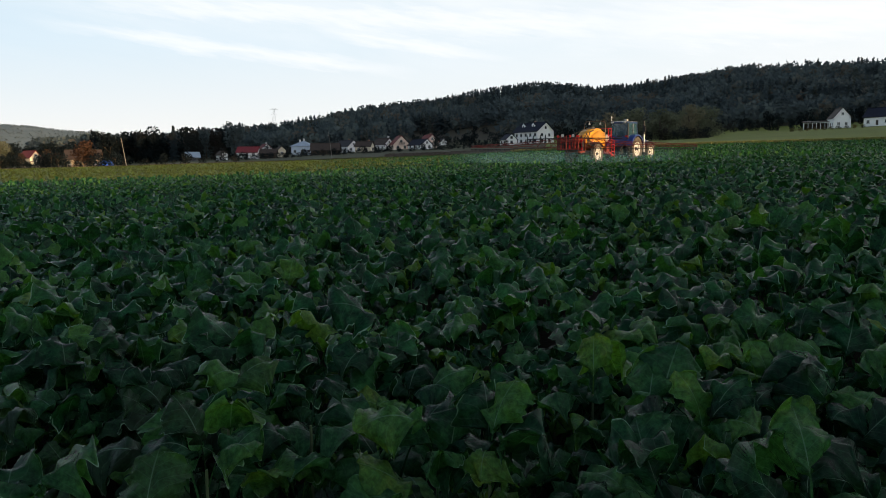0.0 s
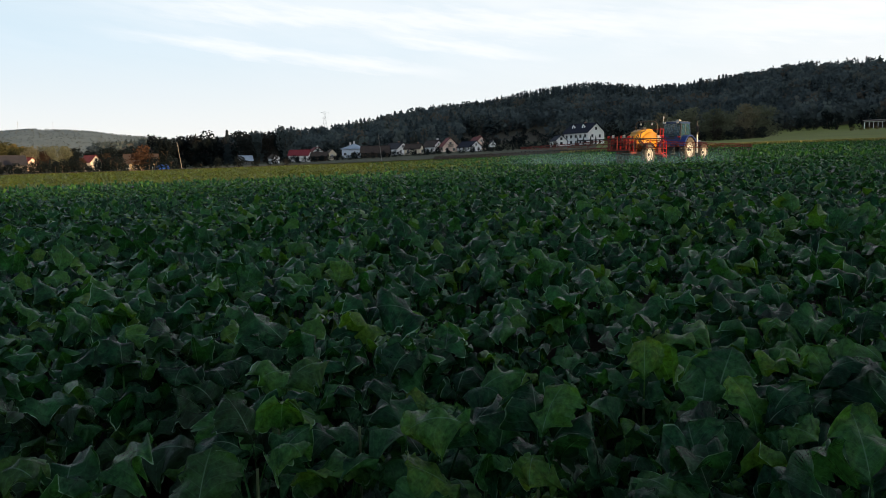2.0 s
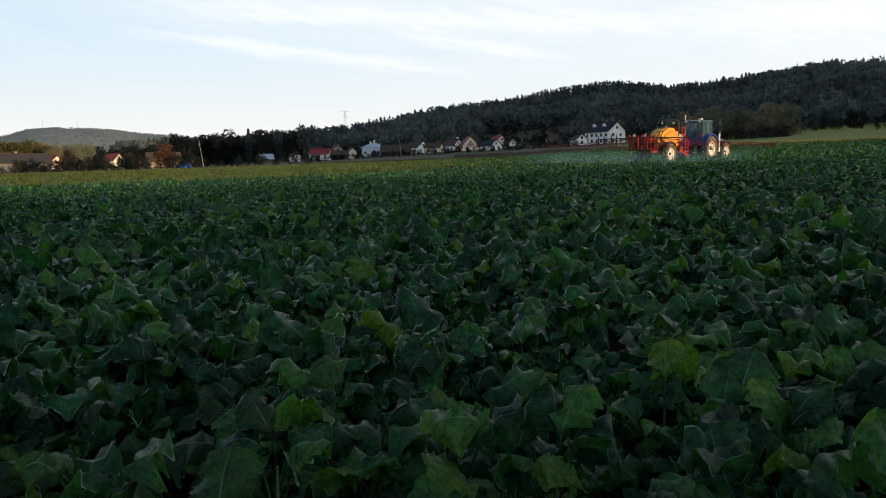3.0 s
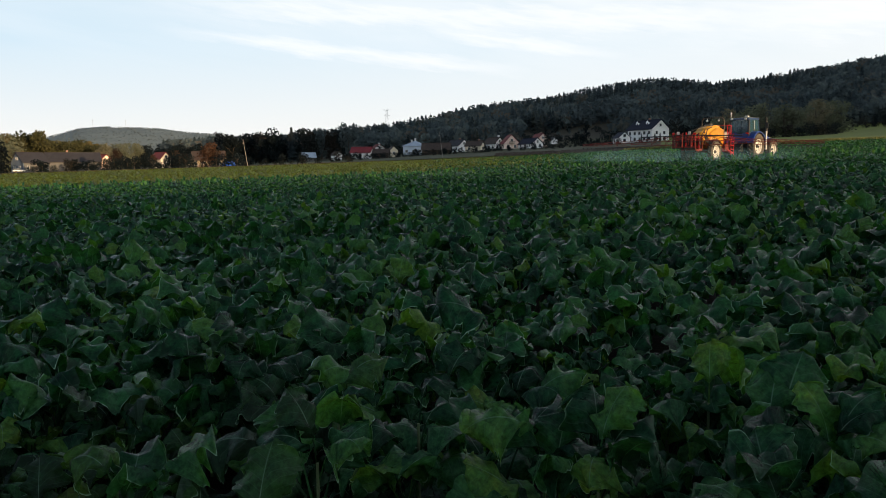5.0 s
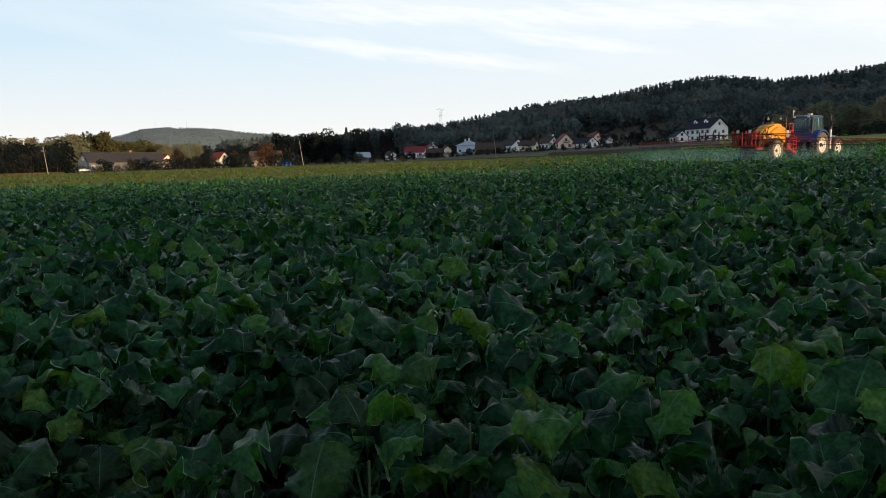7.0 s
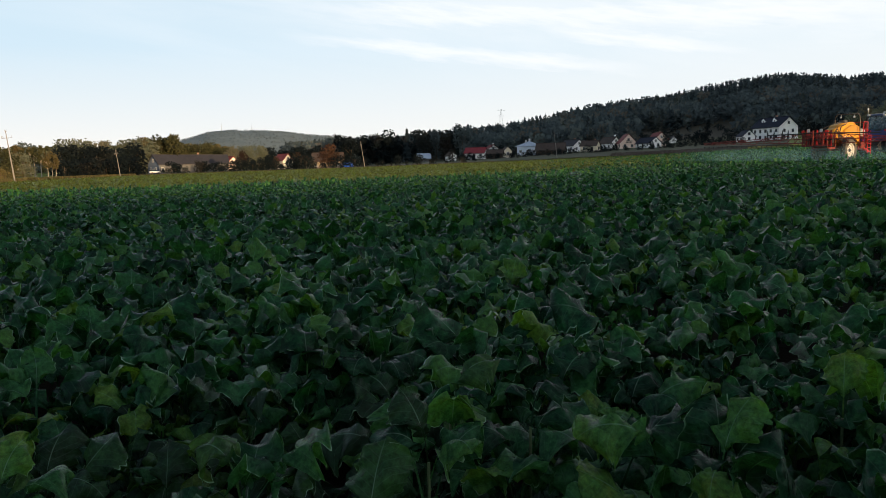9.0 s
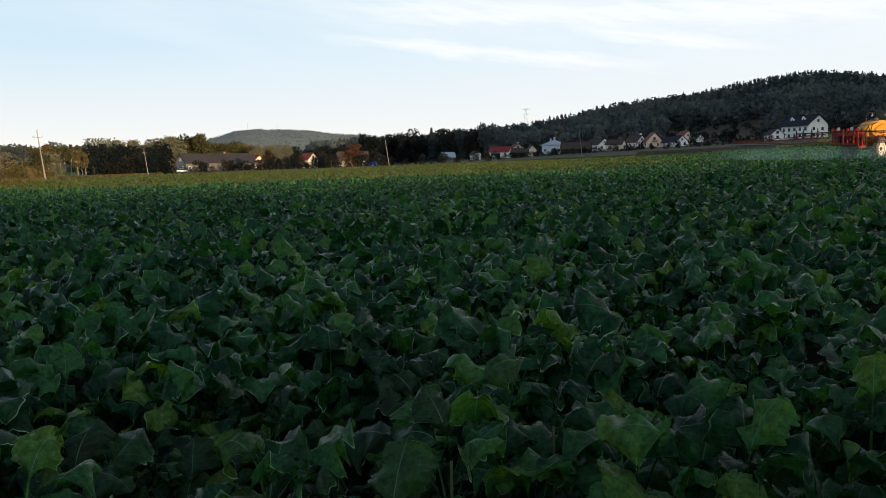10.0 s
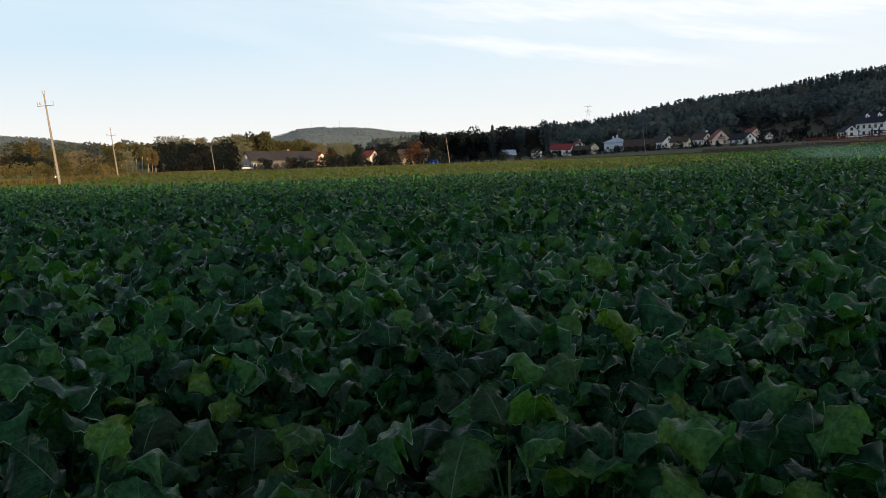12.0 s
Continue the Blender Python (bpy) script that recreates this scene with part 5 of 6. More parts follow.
def build_tractor(m):
    """Wheeled tractor; +y ahead, the rear axle at y = 0."""
    ob = thing("tractor", m, "blue farm tractor with cream wheel rims among the crop", "tractor")
    for s in (-1, 1):
        wheel(ob, s * 0.92, 0, 0.88, 0.50, 0.52, s, "rear_wheel", 18)
        wheel(ob, s * 0.90, 2.45, 0.66, 0.42, 0.40, s, "front_wheel", 16)
    bm = bmesh.new()
    box(bm, (0, 1.0, 0.85), (0.55, 3.2, 0.5), bevel=0.05)
    box(bm, (0, 0, 0.88), (1.5, 0.35, 0.35), bevel=0.05)
    box(bm, (0, 2.45, 0.66), (1.5, 0.2, 0.22), bevel=0.04)
    box(bm, (0, -0.75, 0.75), (0.8, 0.7, 0.5), bevel=0.05)
    part("chassis", bm, TRACTOR_DARK, ob)
    bm = bmesh.new()
    prism(bm, [(1.0, 1.15), (3.25, 1.05), (3.32, 1.25), (3.2, 1.55), (2.6, 1.70), (1.0, 1.86)], -0.43, 0.43, "x")
    bmesh.ops.bevel(bm, geom=list(bm.edges), offset=0.07, segments=3, affect="EDGES")
    part("hood", bm, TRACTOR_BLUE, ob, smooth=True)
    bm = bmesh.new()
    for s in (-1, 1):
        for k in range(4):
            box(bm, (s * 0.435, 1.7 + k * 0.3, 1.36), (0.02, 0.2, 0.26))
    part("side_grille", bm, TRACTOR_DARK, ob)
    bm = bmesh.new()
    box(bm, (0, 3.31, 1.32), (0.62, 0.04, 0.42), bevel=0.015)
    part("front_grille", bm, TRACTOR_DARK, ob)
    for s in (-1, 1):
        bm = bmesh.new()
        box(bm, (s * 0.3, 3.3, 1.5), (0.2, 0.06, 0.12), bevel=0.02)
        part("headlight", bm, WHITE_PLASTIC, ob)
    bm = bmesh.new()
    box(bm, (0, 3.55, 0.75), (0.8, 0.45, 0.5), bevel=0.05)
    for k in range(5):
        box(bm, (-0.32 + k * 0.16, 3.8, 0.75), (0.1, 0.1, 0.56), bevel=0.02)
    part("front_weights", bm, TRACTOR_DARK, ob)
    # cab
    bm = bmesh.new()
    box(bm, (0, 0.1, 1.46), (1.5, 1.55, 0.72), bevel=0.09)
    part("cab_base", bm, TRACTOR_BLUE, ob)
    corners = {(-1, -1): (-0.72, -0.72), (1, -1): (0.72, -0.72), (-1, 1): (-0.66, 0.92), (1, 1): (0.66, 0.92)}
    for (sx, sy), (x, y) in corners.items():
        bm = bmesh.new()
        rod(bm, (x, y, 1.55), (x * 0.92, y * (0.80 if sy < 0 else 0.86), 2.72), 0.05, seg=8)
        part("cab_pillar", bm, TRACTOR_DARK, ob)
    for s in (-1, 1):
        bm = bmesh.new()
        rod(bm, (s * 0.72, 0.1, 1.55), (s * 0.67, 0.1, 2.72), 0.035, seg=8)
        part("door_pillar", bm, TRACTOR_DARK, ob)
        bm = bmesh.new()
        prism(bm, [(-0.66, 1.8), (0.86, 1.8), (0.74, 2.72), (-0.55, 2.72)], s * 0.685, s * 0.70, "x")
        part("side_window", bm, CAB_GLASS, ob)
        bm = bmesh.new()
        for q0, q1 in (((-0.66, 1.8), (-0.55, 2.72)), ((0.10, 1.8), (0.10, 2.72)), ((0.86, 1.8), (0.74, 2.72)), ((0.86, 1.8), (1.0, 1.3)), ((-0.66, 1.8), (0.86, 1.8))):
            rod(bm, (s * 0.715, *q0), (s * 0.705, *q1), 0.022, seg=6)
        part("door_frame", bm, CAB_ROOF, ob)
        bm = bmesh.new()
        box(bm, (s * 0.76, 0.98, 1.55), (0.03, 0.26, 0.36), bevel=0.01)
        part("side_plate", bm, WHITE_PLASTIC, ob, "white plate on the cab side")
    bm = bmesh.new()
    prism(bm, [(-0.64, 1.82), (0.64, 1.82), (0.6, 2.72), (-0.6, 2.72)], -0.64, -0.655, "y")
    part("rear_window", bm, CAB_GLASS, ob)
    bm = bmesh.new()
    prism(bm, [(-0.6, 1.82), (0.6, 1.82), (0.56, 2.72), (-0.56, 2.72)], 0.84, 0.855, "y")
    part("windscreen", bm, CAB_GLASS, ob)
    bm = bmesh.new()
    box(bm, (0, 0.08, 2.78), (1.46, 1.68, 0.12), bevel=0.055)
    part("roof", bm, CAB_ROOF, ob, "blue cab roof")
    # added bright rods stand in for the highlight along the roof edges
    bm = bmesh.new()
    for s in (-1, 1):
        rod(bm, (s * 0.70, -0.72, 2.845), (s * 0.70, 0.88, 2.845), 0.018, seg=6)
    for y in (-0.72, 0.88):
        rod(bm, (-0.70, y, 2.845), (0.70, y, 2.845), 0.018, seg=6)
    part("roof_rail", bm, CHROME, ob)
    bm = bmesh.new()
    box(bm, (0, -0.35, 1.45), (0.5, 0.5, 0.14), bevel=0.05)
    box(bm, (0, -0.55, 1.85), (0.5, 0.14, 0.7), bevel=0.05)
    part("seat", bm, TRACTOR_DARK, ob)
    bm = bmesh.new()
    rod(bm, (0, 0.45, 1.5), (0, 0.28, 1.9), 0.03)
    part("steering_column", bm, TRACTOR_DARK, ob)
    for s in (-1, 1):
        bm = bmesh.new()
        arc_sheet(bm, s * 0.92, 0.0, 0.88, 1.0, 0.52, 14, 166)
        part("rear_mudguard", bm, TRACTOR_BLUE, ob)
        bm = bmesh.new()
        arc_sheet(bm, s * 0.90, 2.45, 0.66, 0.76, 0.42, 32, 148)
        part("front_mudguard", bm, TRACTOR_DARK, ob)
        bm = bmesh.new()
        rod(bm, (s * 0.66, 0.9, 2.45), (s * 1.12, 1.05, 2.5), 0.02, seg=6)
        box(bm, (s * 1.18, 1.05, 2.32), (0.2, 0.06, 0.42), bevel=0.02)
        part("mirror", bm, TRACTOR_DARK, ob)
        bm = bmesh.new()
        for k in range(3):
            box(bm, (s * 0.78, 0.98, 0.45 + k * 0.27), (0.35, 0.28, 0.04))
        box(bm, (s * 0.62, 0.98, 0.8), (0.04, 0.3, 0.8))
        part("step", bm, TRACTOR_DARK, ob)
        bm = bmesh.new()
        box(bm, (s * 0.62, -0.77, 1.78), (0.2, 0.06, 0.12), bevel=0.02)
        part("tail_light", bm, LAMP_RED, ob)
        for sy, y in ((-1, -0.82), (1, 0.98)):
            bm = bmesh.new()
            box(bm, (s * 0.5, y, 2.78), (0.18, 0.08, 0.12), bevel=0.02)
            part("work_light", bm, WHITE_PLASTIC, ob)
    bm = bmesh.new()
    rod(bm, (0.50, 1.72, 1.15), (0.82, 1.72, 1.15), 0.05, seg=10)
    rod(bm, (0.82, 1.72, 0.62), (0.82, 1.72, 1.95), 0.085, seg=14)
    part("exhaust", bm, IRON, ob, "bare steel exhaust")
    bm = bmesh.new()
    rod(bm, (0.82, 1.72, 1.95), (0.82, 1.72, 2.62), 0.10, seg=14)
    rod(bm, (0.82, 1.72, 2.62), (0.82, 1.72, 2.86), 0.05, seg=12)
    rod(bm, (0.82, 1.72, 2.86), (0.82, 1.60, 2.96), 0.05, seg=12)
    part("muffler", bm, TRACTOR_DARK, ob)
    bm = bmesh.new()
    rod(bm, (-0.7, -0.55, 2.9), (-0.7, -0.55, 3.2), 0.02, seg=6)
    rod(bm, (-0.7, -0.55, 3.12), (-0.7, -0.55, 3.26), 0.055, 0.045, 12)
    part("beacon", bm, WHITE_PLASTIC, ob)
    bm = bmesh.new()
    box(bm, (0.1, 0.2, 2.98), (0.3, 0.3, 0.1), bevel=0.04)
    part("satellite_receiver", bm, WHITE_PLASTIC, ob)
    bm = bmesh.new()
    for s in (-1, 1):
        rod(bm, (s * 0.45, -0.9, 0.6), (s * 0.4, -1.55, 0.55), 0.045)
        rod(bm, (s * 0.45, -0.85, 1.15), (s * 0.45, -1.45, 0.75), 0.03)
    rod(bm, (0, -0.9, 1.2), (0, -1.5, 1.0), 0.035)
    part("hitch", bm, TRACTOR_DARK, ob)
    return ob


def truss(bm, a, b, high, deep, bays, r):
    """A lattice boom between two points: three chords and diagonals, tapering to b."""
    a, b = Vector(a), Vector(b)
    side = (b - a).cross(Vector((0, 0, 1))).normalized()
    pts = []
    for k in range(bays + 1):
        f = k / bays
        c, t = a.lerp(b, f), 1 - 0.65 * f
        pts.append((c - Vector((0, 0, high / 2 * t)), c + Vector((0, 0, high / 2 * t)), c + side * deep * t))
    for k in range(bays):
        for i in range(3):
            rod(bm, pts[k][i], pts[k + 1][i], r, seg=5)
        rod(bm, pts[k][0], pts[k + 1][1] if k % 2 else pts[k][1], r * 0.7, seg=5)
        rod(bm, pts[k][1], pts[k + 1][0], r * 0.7, seg=5)
        rod(bm, pts[k][2], pts[k][0], r * 0.6, seg=5)
        rod(bm, pts[k][2], pts[k + 1][1], r * 0.6, seg=5)
    return bm


def build_sprayer(m):
    """Trailed crop sprayer; +y ahead, its axle at y = 0."""
    ob = thing("crop_sprayer", m, "trailed crop sprayer, yellow tank on a red frame, booms spread", "crop sprayer")
    for s in (-1, 1):
        wheel(ob, s * 0.95, 0, 0.70, 0.36, 0.42, s, "wheel", 16)
    bm = bmesh.new()
    for s in (-1, 1):
        box(bm, (s * 0.42, 0.6, 0.86), (0.1, 4.4, 0.16))
    for y in (-1.5, -0.5, 0.6, 1.7, 2.7):
        box(bm, (0, y, 0.86), (0.84, 0.1, 0.14))
    box(bm, (0, 0, 0.72), (1.8, 0.14, 0.14))
    part("chassis", bm, SHADED_RED, ob)
    bm = bmesh.new()
    rod(bm, (-0.4, 2.7, 0.86), (0, 4.25, 0.62), 0.07)
    rod(bm, (0.4, 2.7, 0.86), (0, 4.25, 0.62), 0.07)
    rod(bm, (0, 4.15, 0.62), (0, 4.5, 0.6), 0.06)
    part("drawbar", bm, SPRAY_RED, ob)
    # tank: rounded, sloping to the front and rear
    bm = bmesh.new()
    prism(bm, [(-0.45, 1.30), (-0.1, 0.80), (1.75, 0.72), (2.05, 1.0), (2.05, 2.10), (1.75, 2.40), (0.9, 2.46), (0.05, 2.14), (-0.45, 1.70)], -0.66, 0.66, "x")
    bmesh.ops.bevel(bm, geom=list(bm.edges), offset=0.22, segments=4, affect="EDGES")
    part("tank", bm, TANK_YELLOW, ob, "yellow polythene tank", smooth=True)
    bm = bmesh.new()
    rod(bm, (0, 1.0, 2.40), (0, 1.0, 2.56), 0.26, 0.24, 20)
    part("tank_lid", bm, TRACTOR_DARK, ob)
    for y in (-0.4, 0.5, 1.4):
        for s in (-1, 1):
            bm = bmesh.new()
            box(bm, (s * 0.665, y + 0.35, 1.40), (0.03, 0.05, 0.9), bevel=0.01)
            part("tank_strap", bm, SPRAY_RED, ob)
    for s in (-1, 1):
        bm = bmesh.new()
        arc_sheet(bm, s * 0.95, 0.0, 0.70, 0.78, 0.36, 40, 140, 0.03)
        part("mudguard", bm, TRACTOR_DARK, ob)
    # front platform with rails, ladder, clean-water tank
    bm = bmesh.new()
    box(bm, (0, 2.35, 1.5), (1.7, 0.6, 0.06))
    part("platform", bm, SHADED_RED, ob)
    for s in (-1, 1):
        bm = bmesh.new()
        for y in (2.1, 2.6):
            rod(bm, (s * 0.72, y, 0.9), (s * 0.72, y, 2.45), 0.026, seg=6)
        for z in (2.0, 2.45):
            rod(bm, (s * 0.72, 2.1, z), (s * 0.72, 2.6, z), 0.024, seg=6)
        part("guard_rail", bm, SPRAY_RED, ob)
    bm = bmesh.new()
    for z in (2.0, 2.45):
        rod(bm, (-0.72, 2.6, z), (0.72, 2.6, z), 0.024, seg=6)
    part("cross_rail", bm, SPRAY_RED, ob)
    bm = bmesh.new()
    for k in range(5):
        rod(bm, (0.98, 2.15, 0.6 + k * 0.25), (0.98, 2.55, 0.6 + k * 0.25), 0.02, seg=6)
    for y in (2.15, 2.55):
        rod(bm, (0.98, y, 0.45), (0.98, y, 1.65), 0.025, seg=6)
    part("ladder", bm, SPRAY_RED, ob)
    # every second bar takes the shaded copy of the red
    for k in range(4):
        bm = bmesh.new()
        x = -0.6 + 0.4 * k
        rod(bm, (x, 2.62, 0.9), (x, 2.62, 2.3), 0.022, seg=6)
        rod(bm, (x, 2.62, 1.1), (x + 0.3, 2.62, 1.9), 0.018, seg=6)
        part("guard_bar", bm, SPRAY_RED if k % 2 else SHADED_RED, ob)
    bm = bmesh.new()
    box(bm, (0.45, 2.3, 1.78), (0.36, 0.42, 0.5), bevel=0.1)
    part("clean_water_tank", bm, WHITE_PLASTIC, ob, smooth=True)
    bm = bmesh.new()
    box(bm, (0.84, 1.75, 1.0), (0.14, 0.5, 0.36), bevel=0.04)
    part("side_box", bm, SHADED_RED, ob)
    bm = bmesh.new()
    pts = [(-0.80, 1.5, 1.9), (-0.80, 1.5, 2.76), (-0.66, 1.5, 2.94), (0.66, 1.5, 2.94), (0.80, 1.5, 2.76), (0.80, 1.5, 1.9)]
    for p, q in zip(pts, pts[1:]):
        rod(bm, p, q, 0.03, seg=8)
    part("hoop_rail", bm, RUSTY, ob)
    for s in (-1, 1):
        bm = bmesh.new()
        rod(bm, (s * 0.42, 1.5, 2.94), (s * 0.42, 1.5, 2.80), 0.018, seg=6)
        box(bm, (s * 0.42, 1.48, 2.76), (0.13, 0.09, 0.12), bevel=0.02)
        part("work_light", bm, WHITE_PLASTIC, ob)
    for pts in ([(0.62, -0.7, 1.2), (0.64, -0.5, 1.9), (0.48, -0.1, 2.16), (0.42, 0.6, 2.32)], [(-0.5, -0.8, 1.5), (-0.4, -0.75, 2.0), (0.1, -0.5, 2.28), (0.3, 0.3, 2.42)]):
        bm = bmesh.new()
        for p, q in zip(pts, pts[1:]):
            rod(bm, p, q, 0.03, seg=6)
        part("pipe", bm, TRACTOR_DARK, ob, "black pipe over the tank")
    # rear lift mast and boom centre frame
    for s in (-1, 1):
        bm = bmesh.new()
        rod(bm, (s * 0.4, -1.1, 0.7), (s * 0.4, -1.1, 1.85), 0.05, seg=8)
        rod(bm, (s * 0.4, -1.1, 1.7), (s * 0.4, -0.9, 1.0), 0.04, seg=8)
        part("mast_post", bm, SHADED_RED, ob)
    for z in (0.75, 1.3, 1.8):
        bm = bmesh.new()
        rod(bm, (-0.4, -1.1, z), (0.4, -1.1, z), 0.04, seg=8)
        part("mast_bar", bm, TRACTOR_DARK, ob)
    for layer, y in enumerate((-1.3, -1.7, -2.15)):
        bm = bmesh.new()
        for z in (0.95, 1.35, 1.75):
            rod(bm, (-0.82, y, z), (0.82, y, z), 0.032, seg=8)
            part("boom_bar", bm, TRACTOR_DARK, ob)
            bm = bmesh.new()
        for k in range(8):
            x = -0.78 + k * 1.56 / 7
            box(bm, (x + 0.05 * math.sin(k * 5.1), y + 0.08 * math.sin(k * 3.7), 1.40 + 0.10 * math.sin(k * 2.3 + layer)), (0.06 + 0.03 * (k % 3 == 0), 0.06, 0.80 + 0.14 * math.cos(k * 1.9)), (0, 5 * math.sin(k * 4.3), 0), bevel=0.012)
            if layer and k % 2 == 0:
                rod(bm, (x, -1.3, 1.5), (x, y, 1.5), 0.03, seg=6)
        for z in (1.0, 1.55):
            box(bm, (0, y, z), (1.66, 0.07, 0.10), bevel=0.012)
        part("boom_frame", bm, SPRAY_RED if layer == 1 else SHADED_RED, ob, "red boom centre frame")
    for k in range(5):
        bm = bmesh.new()
        box(bm, (-0.68 + k * 0.34, -1.5, 1.28 + 0.12 * (k % 2)), (0.16, 0.3, 0.66), bevel=0.03)
        part("folding_link", bm, TRACTOR_DARK, ob)
    for s in (-1, 1):
        bm = bmesh.new()
        truss(bm, (s * 0.66, -1.5, 1.42), (s * 4.4, -1.5, 1.34), 0.62, 0.35, 7, 0.022)
        inner = part("boom_arm", bm, SHADED_RED, ob)
        bm = bmesh.new()
        truss(bm, (s * 4.4, -1.5, 1.30), (s * 8.5, -1.5, 1.22), 0.34, 0.22, 7, 0.018)
        part("boom_tip", bm, SHADED_RED, inner)
        bm = bmesh.new()
        rod(bm, (s * 0.3, -1.5, 1.75), (s * 3.6, -1.5, 1.7), 0.035, seg=6)
        part("fold_ram", bm, TRACTOR_DARK, ob)
        bm = bmesh.new()
        rod(bm, (s * 1.2, -1.6, 1.06), (s * 8.4, -1.6, 1.02), 0.018, seg=5)
        part("spray_line", bm, TRACTOR_DARK, ob)
        for k in range(20):
            x = s * (1.4 + k * 0.365)
            bm = bmesh.new()
            rod(bm, (x, -1.6, 0.92), (x, -1.6, 1.05), 0.03, 0.035, 6)
            part("nozzle", bm, TRACTOR_DARK, ob)
        bm = bmesh.new()
        box(bm, (s * 0.74, -2.2, 1.85), (0.22, 0.05, 0.14), bevel=0.02)
        part("tail_light", bm, LAMP_RED, ob)
        bm = bmesh.new()
        box(bm, (s * 0.4, -2.2, 1.9), (0.2, 0.04, 0.2), bevel=0.02)
        part("marker_plate", bm, WHITE_PLASTIC, ob)
    rng = random.Random(8)
    for k in range(6):
        y0 = -1.0 + k * 0.12
        pts = [Vector((0.6 + 0.04 * k, -1.35, 1.4 + 0.1 * k)), Vector((0.75, -1.0, 1.9 + rng.uniform(-0.2, 0.2))), Vector((0.86, y0, 1.4)), Vector((0.84, y0 + 0.8, 1.1))]
        bm = bmesh.new()
        for p, q in zip(pts, pts[1:]):
            rod(bm, p, q, 0.02, seg=5)
        part("hose", bm, TRACTOR_DARK, ob)
    return ob


def spray_material():
    m, t, b = material("spray mist", 0.9, 0.0, 0.1)
    b.inputs["Base Color"].default_value = (0.42, 0.72, 0.64, 1)
    b.inputs["Transmission Weight"].default_value = 0.0
    clear = t.nodes.new("ShaderNodeBsdfTransparent")
    mix = t.nodes.new("ShaderNodeMixShader")
    uv = t.nodes.new("ShaderNodeUVMap")
    uv.uv_map = "UVMap"
    s = t.nodes.new("ShaderNodeSeparateXYZ")
    t.links.new(uv.outputs[0], s.inputs[0])
    drift = node(t, "ShaderNodeTexNoise", Scale=1.6, Detail=4.0, Roughness=0.6)
    t.links.new(uv.outputs[0], drift.inputs["Vector"])
    t.links.new(arith(t, "MULTIPLY", s.outputs[1], ramp(t, drift.outputs[0], (0.25, 0.03), (0.8, 0.12))), mix.inputs[0])
    t.links.new(clear.outputs[0], mix.inputs[1])
    t.links.new(b.outputs[0], mix.inputs[2])
    t.links.new(mix.outputs[0], t.nodes["Material Output"].inputs[0])
    return m


def build_spray(m):
    """Thin curtains of fine droplets under the nozzles, drifting back over the crop."""
    rng = np.random.RandomState(6)
    V, F, U = [], [], []
    for back, top, reach, lean in ((-1.7, 0.98, 8.2, 0.5), (-2.6, 0.95, 8.6, 0.8), (-4.0, 0.85, 9.0, 0.9)):
        base, n = len(V), 40
        for k in range(n + 1):
            x = -reach + 2 * reach * k / n
            fade = min(1.0, (n / 2 - abs(k - n / 2)) / 6)
            for dz, f in ((top, 0.15), (top * 0.72, 0.75), (top * 0.4, 1.0), (0.1, 0.8)):
                V.append((x, back - (top - dz) * lean + rng.uniform(-0.12, 0.12), dz))
                U.append((k / n * 8 + back, f * fade))
        for k in range(n):
            for q in range(3):
                a = base + k * 4 + q
                F.append((a, a + 1, a + 5, a + 4))
    me = quads("spray", np.array(V), np.array(F), spray_material(), np.array(U))
    ob = new("spray_mist", me)
    ob.matrix_basis = m
    ob.visible_shadow = False
    tagged(ob, "fine pale spray drifting under the sprayer's booms", "spray mist", kind="stuff")


def rig():
    """The tractor and its sprayer, at work across the slope."""
    heading, az, d = 39.0, 12.72, 60.8
    rear = at(az, d)
    ahead = Vector((math.sin(radians(heading)), math.cos(radians(heading)), 0))
    axle = rear - ahead * 5.9
    for place, make in ((rear, (build_tractor,)), (axle, (build_sprayer, build_spray))):
        z = float(land(place.x, place.y)) + 0.06
        front, right = place + ahead * 2, place + Vector((ahead.y, -ahead.x, 0)) * 2
        nose = math.degrees(math.atan2(float(land(front.x, front.y)) - z, 2))
        tip = math.degrees(math.atan2(float(land(right.x, right.y)) - z, 2))
        for f in make:
            f(pose(place.x, place.y, z, nose, -tip, -heading))


# ---------------------------------------------------------------- put it together
village()
open_shed(25.0, 398, 10.8, 4.6, 2.9)
tarp_heap()
trailer()
parked_car(-35.75, 312, 20)
power_pole(-47.6, 84, 9.0, 6.2, 1.45, True)
power_pole(-44.1, 152, 8.9, 6.2, 1.6)
power_pole(-37.9, 242, 7.6, 7.0, 1.0)
power_pole(-21.5, 282, 9.3, 8.0, 0.6)
power_pole(-7.8, 298, 10.0, 6.5, 0.9)
pylon(-11.75, 790, EYE + 790 * math.tan(radians(4.5)) - at(-11.75, 790).z)
mast(-31.3, 2600, 26)
mast(-29.3, 2600, 24)
rig()

# trees by the village and along the valley
T = TREES
for az in np.arange(-24.0, -13.6, 0.55):
    tree("dark" if T.random() < 0.6 else "broad" if T.random() < 0.6 else "spruce", az + T.uniform(-0.2, 0.2), T.uniform(405, 450), T.uniform(15.5, 19.5), T.uniform(0.9, 1.2))
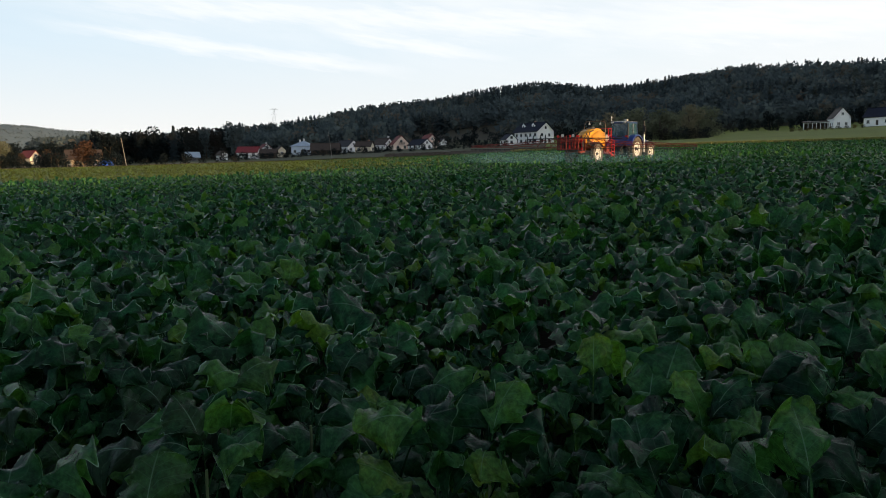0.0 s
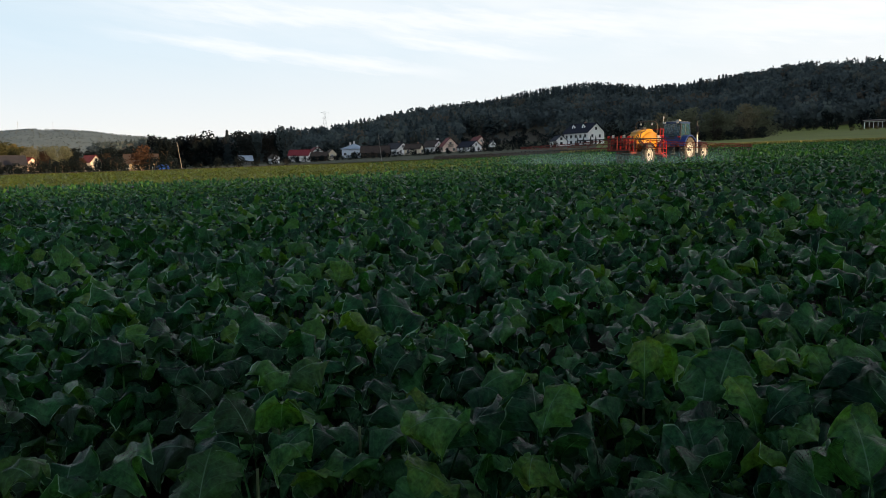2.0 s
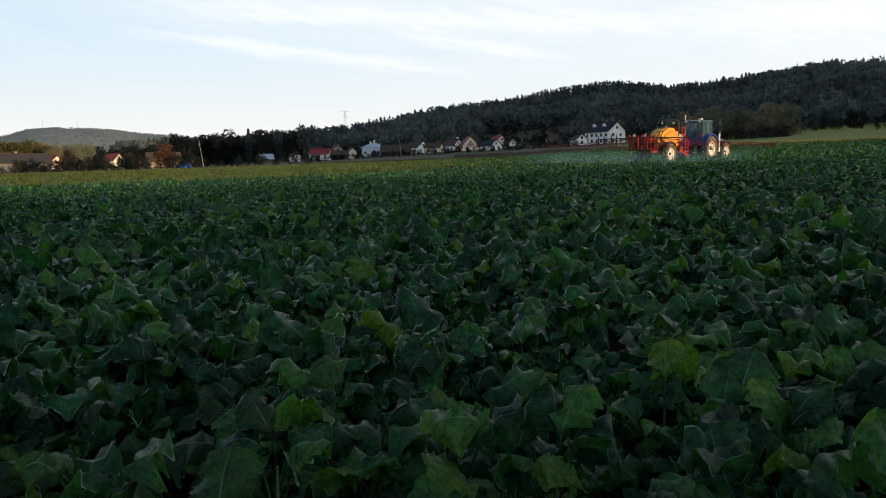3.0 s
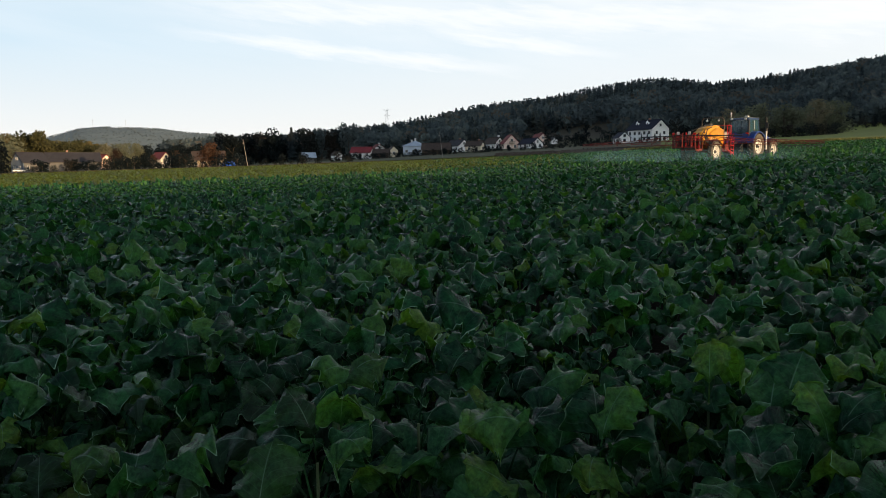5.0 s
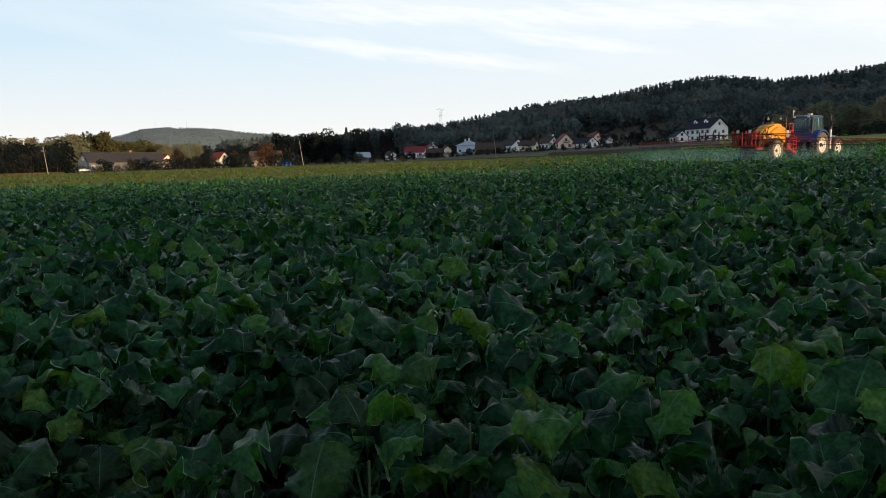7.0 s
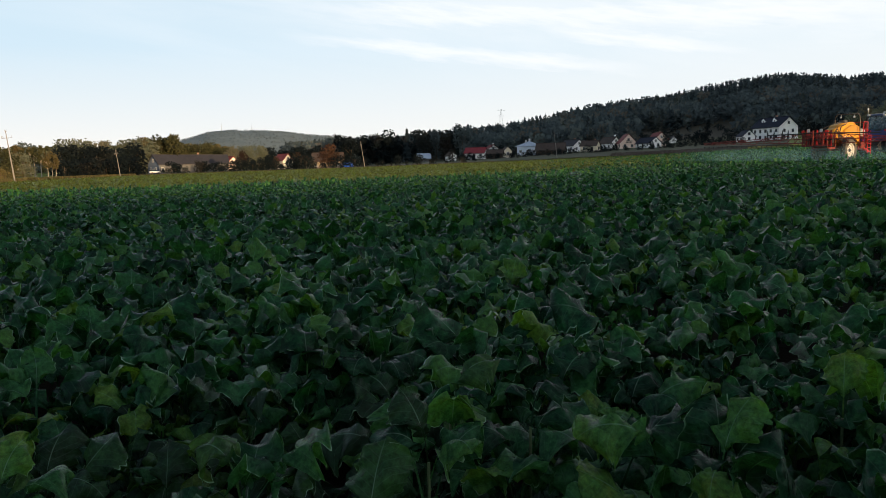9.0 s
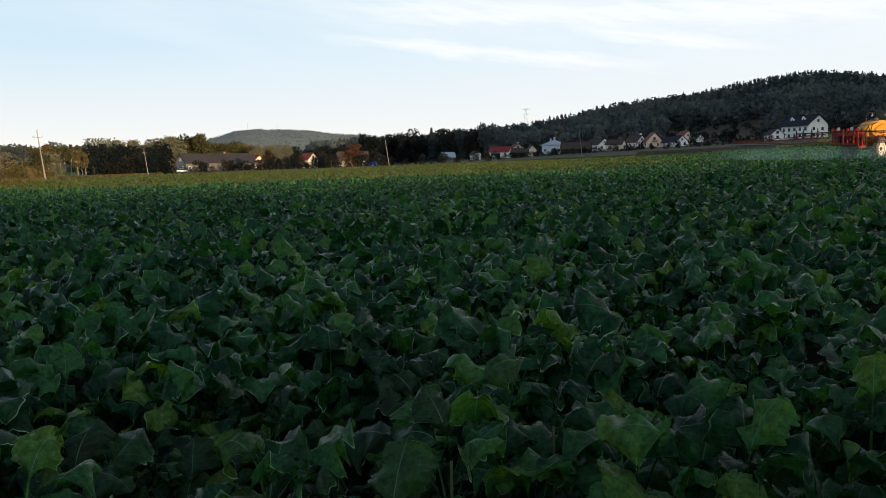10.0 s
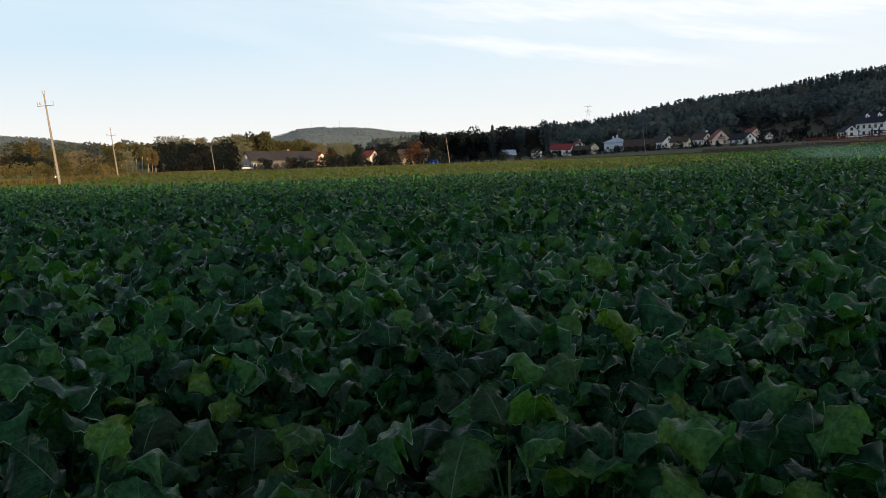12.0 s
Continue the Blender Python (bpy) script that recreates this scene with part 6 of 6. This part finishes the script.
# the dark copse, the paler trees behind it and the golden ones behind the farm
for az in np.arange(-41.3, -36.7, 0.42):
    tree_to("dark", az + T.uniform(-0.12, 0.12), np.interp(az, [-42, -36], [245, 285]) + T.uniform(0, 14), T.uniform(2.15, 2.75), T.uniform(1.0, 1.25))
    tree_to("bush", az + T.uniform(-0.2, 0.2), np.interp(az, [-42, -36], [238, 276]), T.uniform(1.3, 1.8), T.uniform(1.0, 1.3), "tall dark shrub at the copse edge")
for az in np.arange(-41.4, -36.3, 0.6):
    tree_to("grove", az + T.uniform(-0.2, 0.2), T.uniform(330, 345), T.uniform(2.65, 2.95), 1.1, "grey-olive tree behind the dark copse")
for az in np.arange(-36.5, -34.0, 0.45):
    tree_to("autumn", az, T.uniform(395, 410), T.uniform(2.75, 3.1), 1.05, "tall olive-brown tree behind the farm")
for az in np.arange(-34.0, -30.6, 0.5):
    tree_to("autumn", az + T.uniform(-0.2, 0.2), T.uniform(395, 420), T.uniform(2.1, 2.45), 1.2)
for az in (-30.7, -30.2, -29.5, -29.1, -28.8):
    tree_to("grove", az, T.uniform(385, 395), T.uniform(2.3, 2.65), 1.0, "rounded olive tree beside the farm")
for az in np.arange(-28.4, -22.4, 0.5):
    tree_to("dark", az + T.uniform(-0.2, 0.2), T.uniform(385, 410), T.uniform(1.9, 2.5), 1.1)
for az, el in ((-26.2, 1.75), (-25.75, 1.55), (-24.05, 2.3), (-23.75, 2.0), (-29.9, 1.9), (-27.7, 1.5)):
    tree_to("rust", az, T.uniform(306, 314), el, T.uniform(0.9, 1.1))
# shrubs that hide the foot of the farm
for az, el in ((-35.0, 0.85), (-34.55, 1.3), (-34.4, 1.2), (-33.7, 0.9), (-32.85, 1.35), (-32.5, 1.3), (-32.1, 1.15), (-31.7, 1.25), (-31.3, 1.1), (-30.9, 1.2), (-30.5, 1.45), (-30.1, 1.3),
               (-29.7, 1.5), (-29.3, 1.35), (-28.9, 1.5), (-28.5, 1.4), (-28.1, 1.5), (-27.75, 1.35), (-27.25, 0.95), (-26.85, 1.15), (-26.4, 1.4), (-26.0, 1.75), (-25.6, 1.6), (-25.25, 1.3), (-23.6, 1.5), (-22.2, 1.6)):
    tree_to("bush", az, T.uniform(296, 304), el, T.uniform(1.0, 1.2), "tall dark shrub in front of the farm")
for az in np.arange(-58.0, -43.8, 0.5):
    tree("dry_bush", az + T.uniform(-0.2, 0.2), T.uniform(150, 190), T.uniform(2.6, 3.9), 1.0)
for az in (-43.9, -43.55, -43.2, -42.95, -42.6):
    tree_to("birch", az, T.uniform(330, 345), T.uniform(2.1, 2.4), 1.0)
for az in (-42.2, -41.95, -41.75):
    tree_to("birch", az, T.uniform(205, 212), T.uniform(1.7, 2.0), 0.8)
for az in np.arange(-57.0, -43.6, 0.7):
    tree_to("autumn" if T.random() < 0.4 else "dark" if T.random() < 0.4 else "grove", az + T.uniform(-0.3, 0.3), T.uniform(260, 300), T.uniform(1.5, 2.1), T.uniform(1.0, 1.3), "mixed olive tree behind the straw-coloured bushes")
    tree_to("autumn" if T.random() < 0.4 else "broad", az + T.uniform(-0.3, 0.3), T.uniform(400, 440), T.uniform(2.15, 2.5), 1.2)
for az in np.arange(-32.9, -13.5, 0.55):
    tree("bush", az + T.uniform(-0.2, 0.2), T.uniform(300, 326), T.uniform(1.6, 3.0) if T.random() < 0.6 else T.uniform(3.0, 5.5), 0.9)
for az in np.arange(10.9, 18.6, 0.62):
    tree("grove", az + T.uniform(-0.15, 0.15), T.uniform(300, 335), T.uniform(11.0, 14.5) if az > 12 else T.uniform(8, 10), T.uniform(1.0, 1.25))
    tree("bush", az + T.uniform(-0.3, 0.3), T.uniform(292, 299), T.uniform(3.0, 5.5), T.uniform(1.0, 1.3), "dark shrub at the foot of the grove")
for az in np.arange(8.4, 36.0, 0.6):
    tree("bush" if T.random() < 0.6 else "dark", az + T.uniform(-0.2, 0.2), T.uniform(418, 450), T.uniform(5, 11), T.uniform(0.8, 1.0))
for az in np.arange(-14.5, 5.0, 0.5):
    tree("bush", az + T.uniform(-0.2, 0.2), T.uniform(410, 470), T.uniform(3.0, 7.0), T.uniform(0.8, 1.0))
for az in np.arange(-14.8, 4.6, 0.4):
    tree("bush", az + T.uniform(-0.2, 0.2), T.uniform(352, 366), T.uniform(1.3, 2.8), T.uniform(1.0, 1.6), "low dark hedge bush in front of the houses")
for az in np.arange(-14.6, 5.0, 0.9):
    tree("bush", az + T.uniform(-0.35, 0.35), T.uniform(366, 374), T.uniform(2.0, 4.2), T.uniform(0.8, 1.1))
for az in np.arange(23.6, 28.0, 0.45):
    tree("dry_bush", az, T.uniform(352, 362), T.uniform(1.2, 1.9), 1.4, "pale scrub on the bank below the white house")
for az in (6.1, 6.5, 7.0, 7.35):
    tree("spruce", az, 384, 4.5, 1.0, "slim dark conifer beside the large house")
grass_strip(-60, -37, 0.5, 14, 5600, 0.40, 0.85, STRAW, 31, "straw-coloured rough grass along the field edge")
grass_strip(5, 36, 0.5, 3, 4600, 0.45, 0.72, HAY, 32, "pale yellow grass strip along the field edge")
grass_strip(-37, 5, 1, 8, 3200, 0.2, 0.5, AUTUMN, 33, "dull green rough grass along the field edge")
for k in range(34):
    tree("bush" if T.random() < 0.7 else "broad", T.uniform(-2.5, 4.8), T.uniform(475, 560), T.uniform(2.5, 6.0), T.uniform(0.9, 1.2))
clods(-4, 11, 1, 45, 5200, 34)
far_woods()
shade_hill()
build_crop()
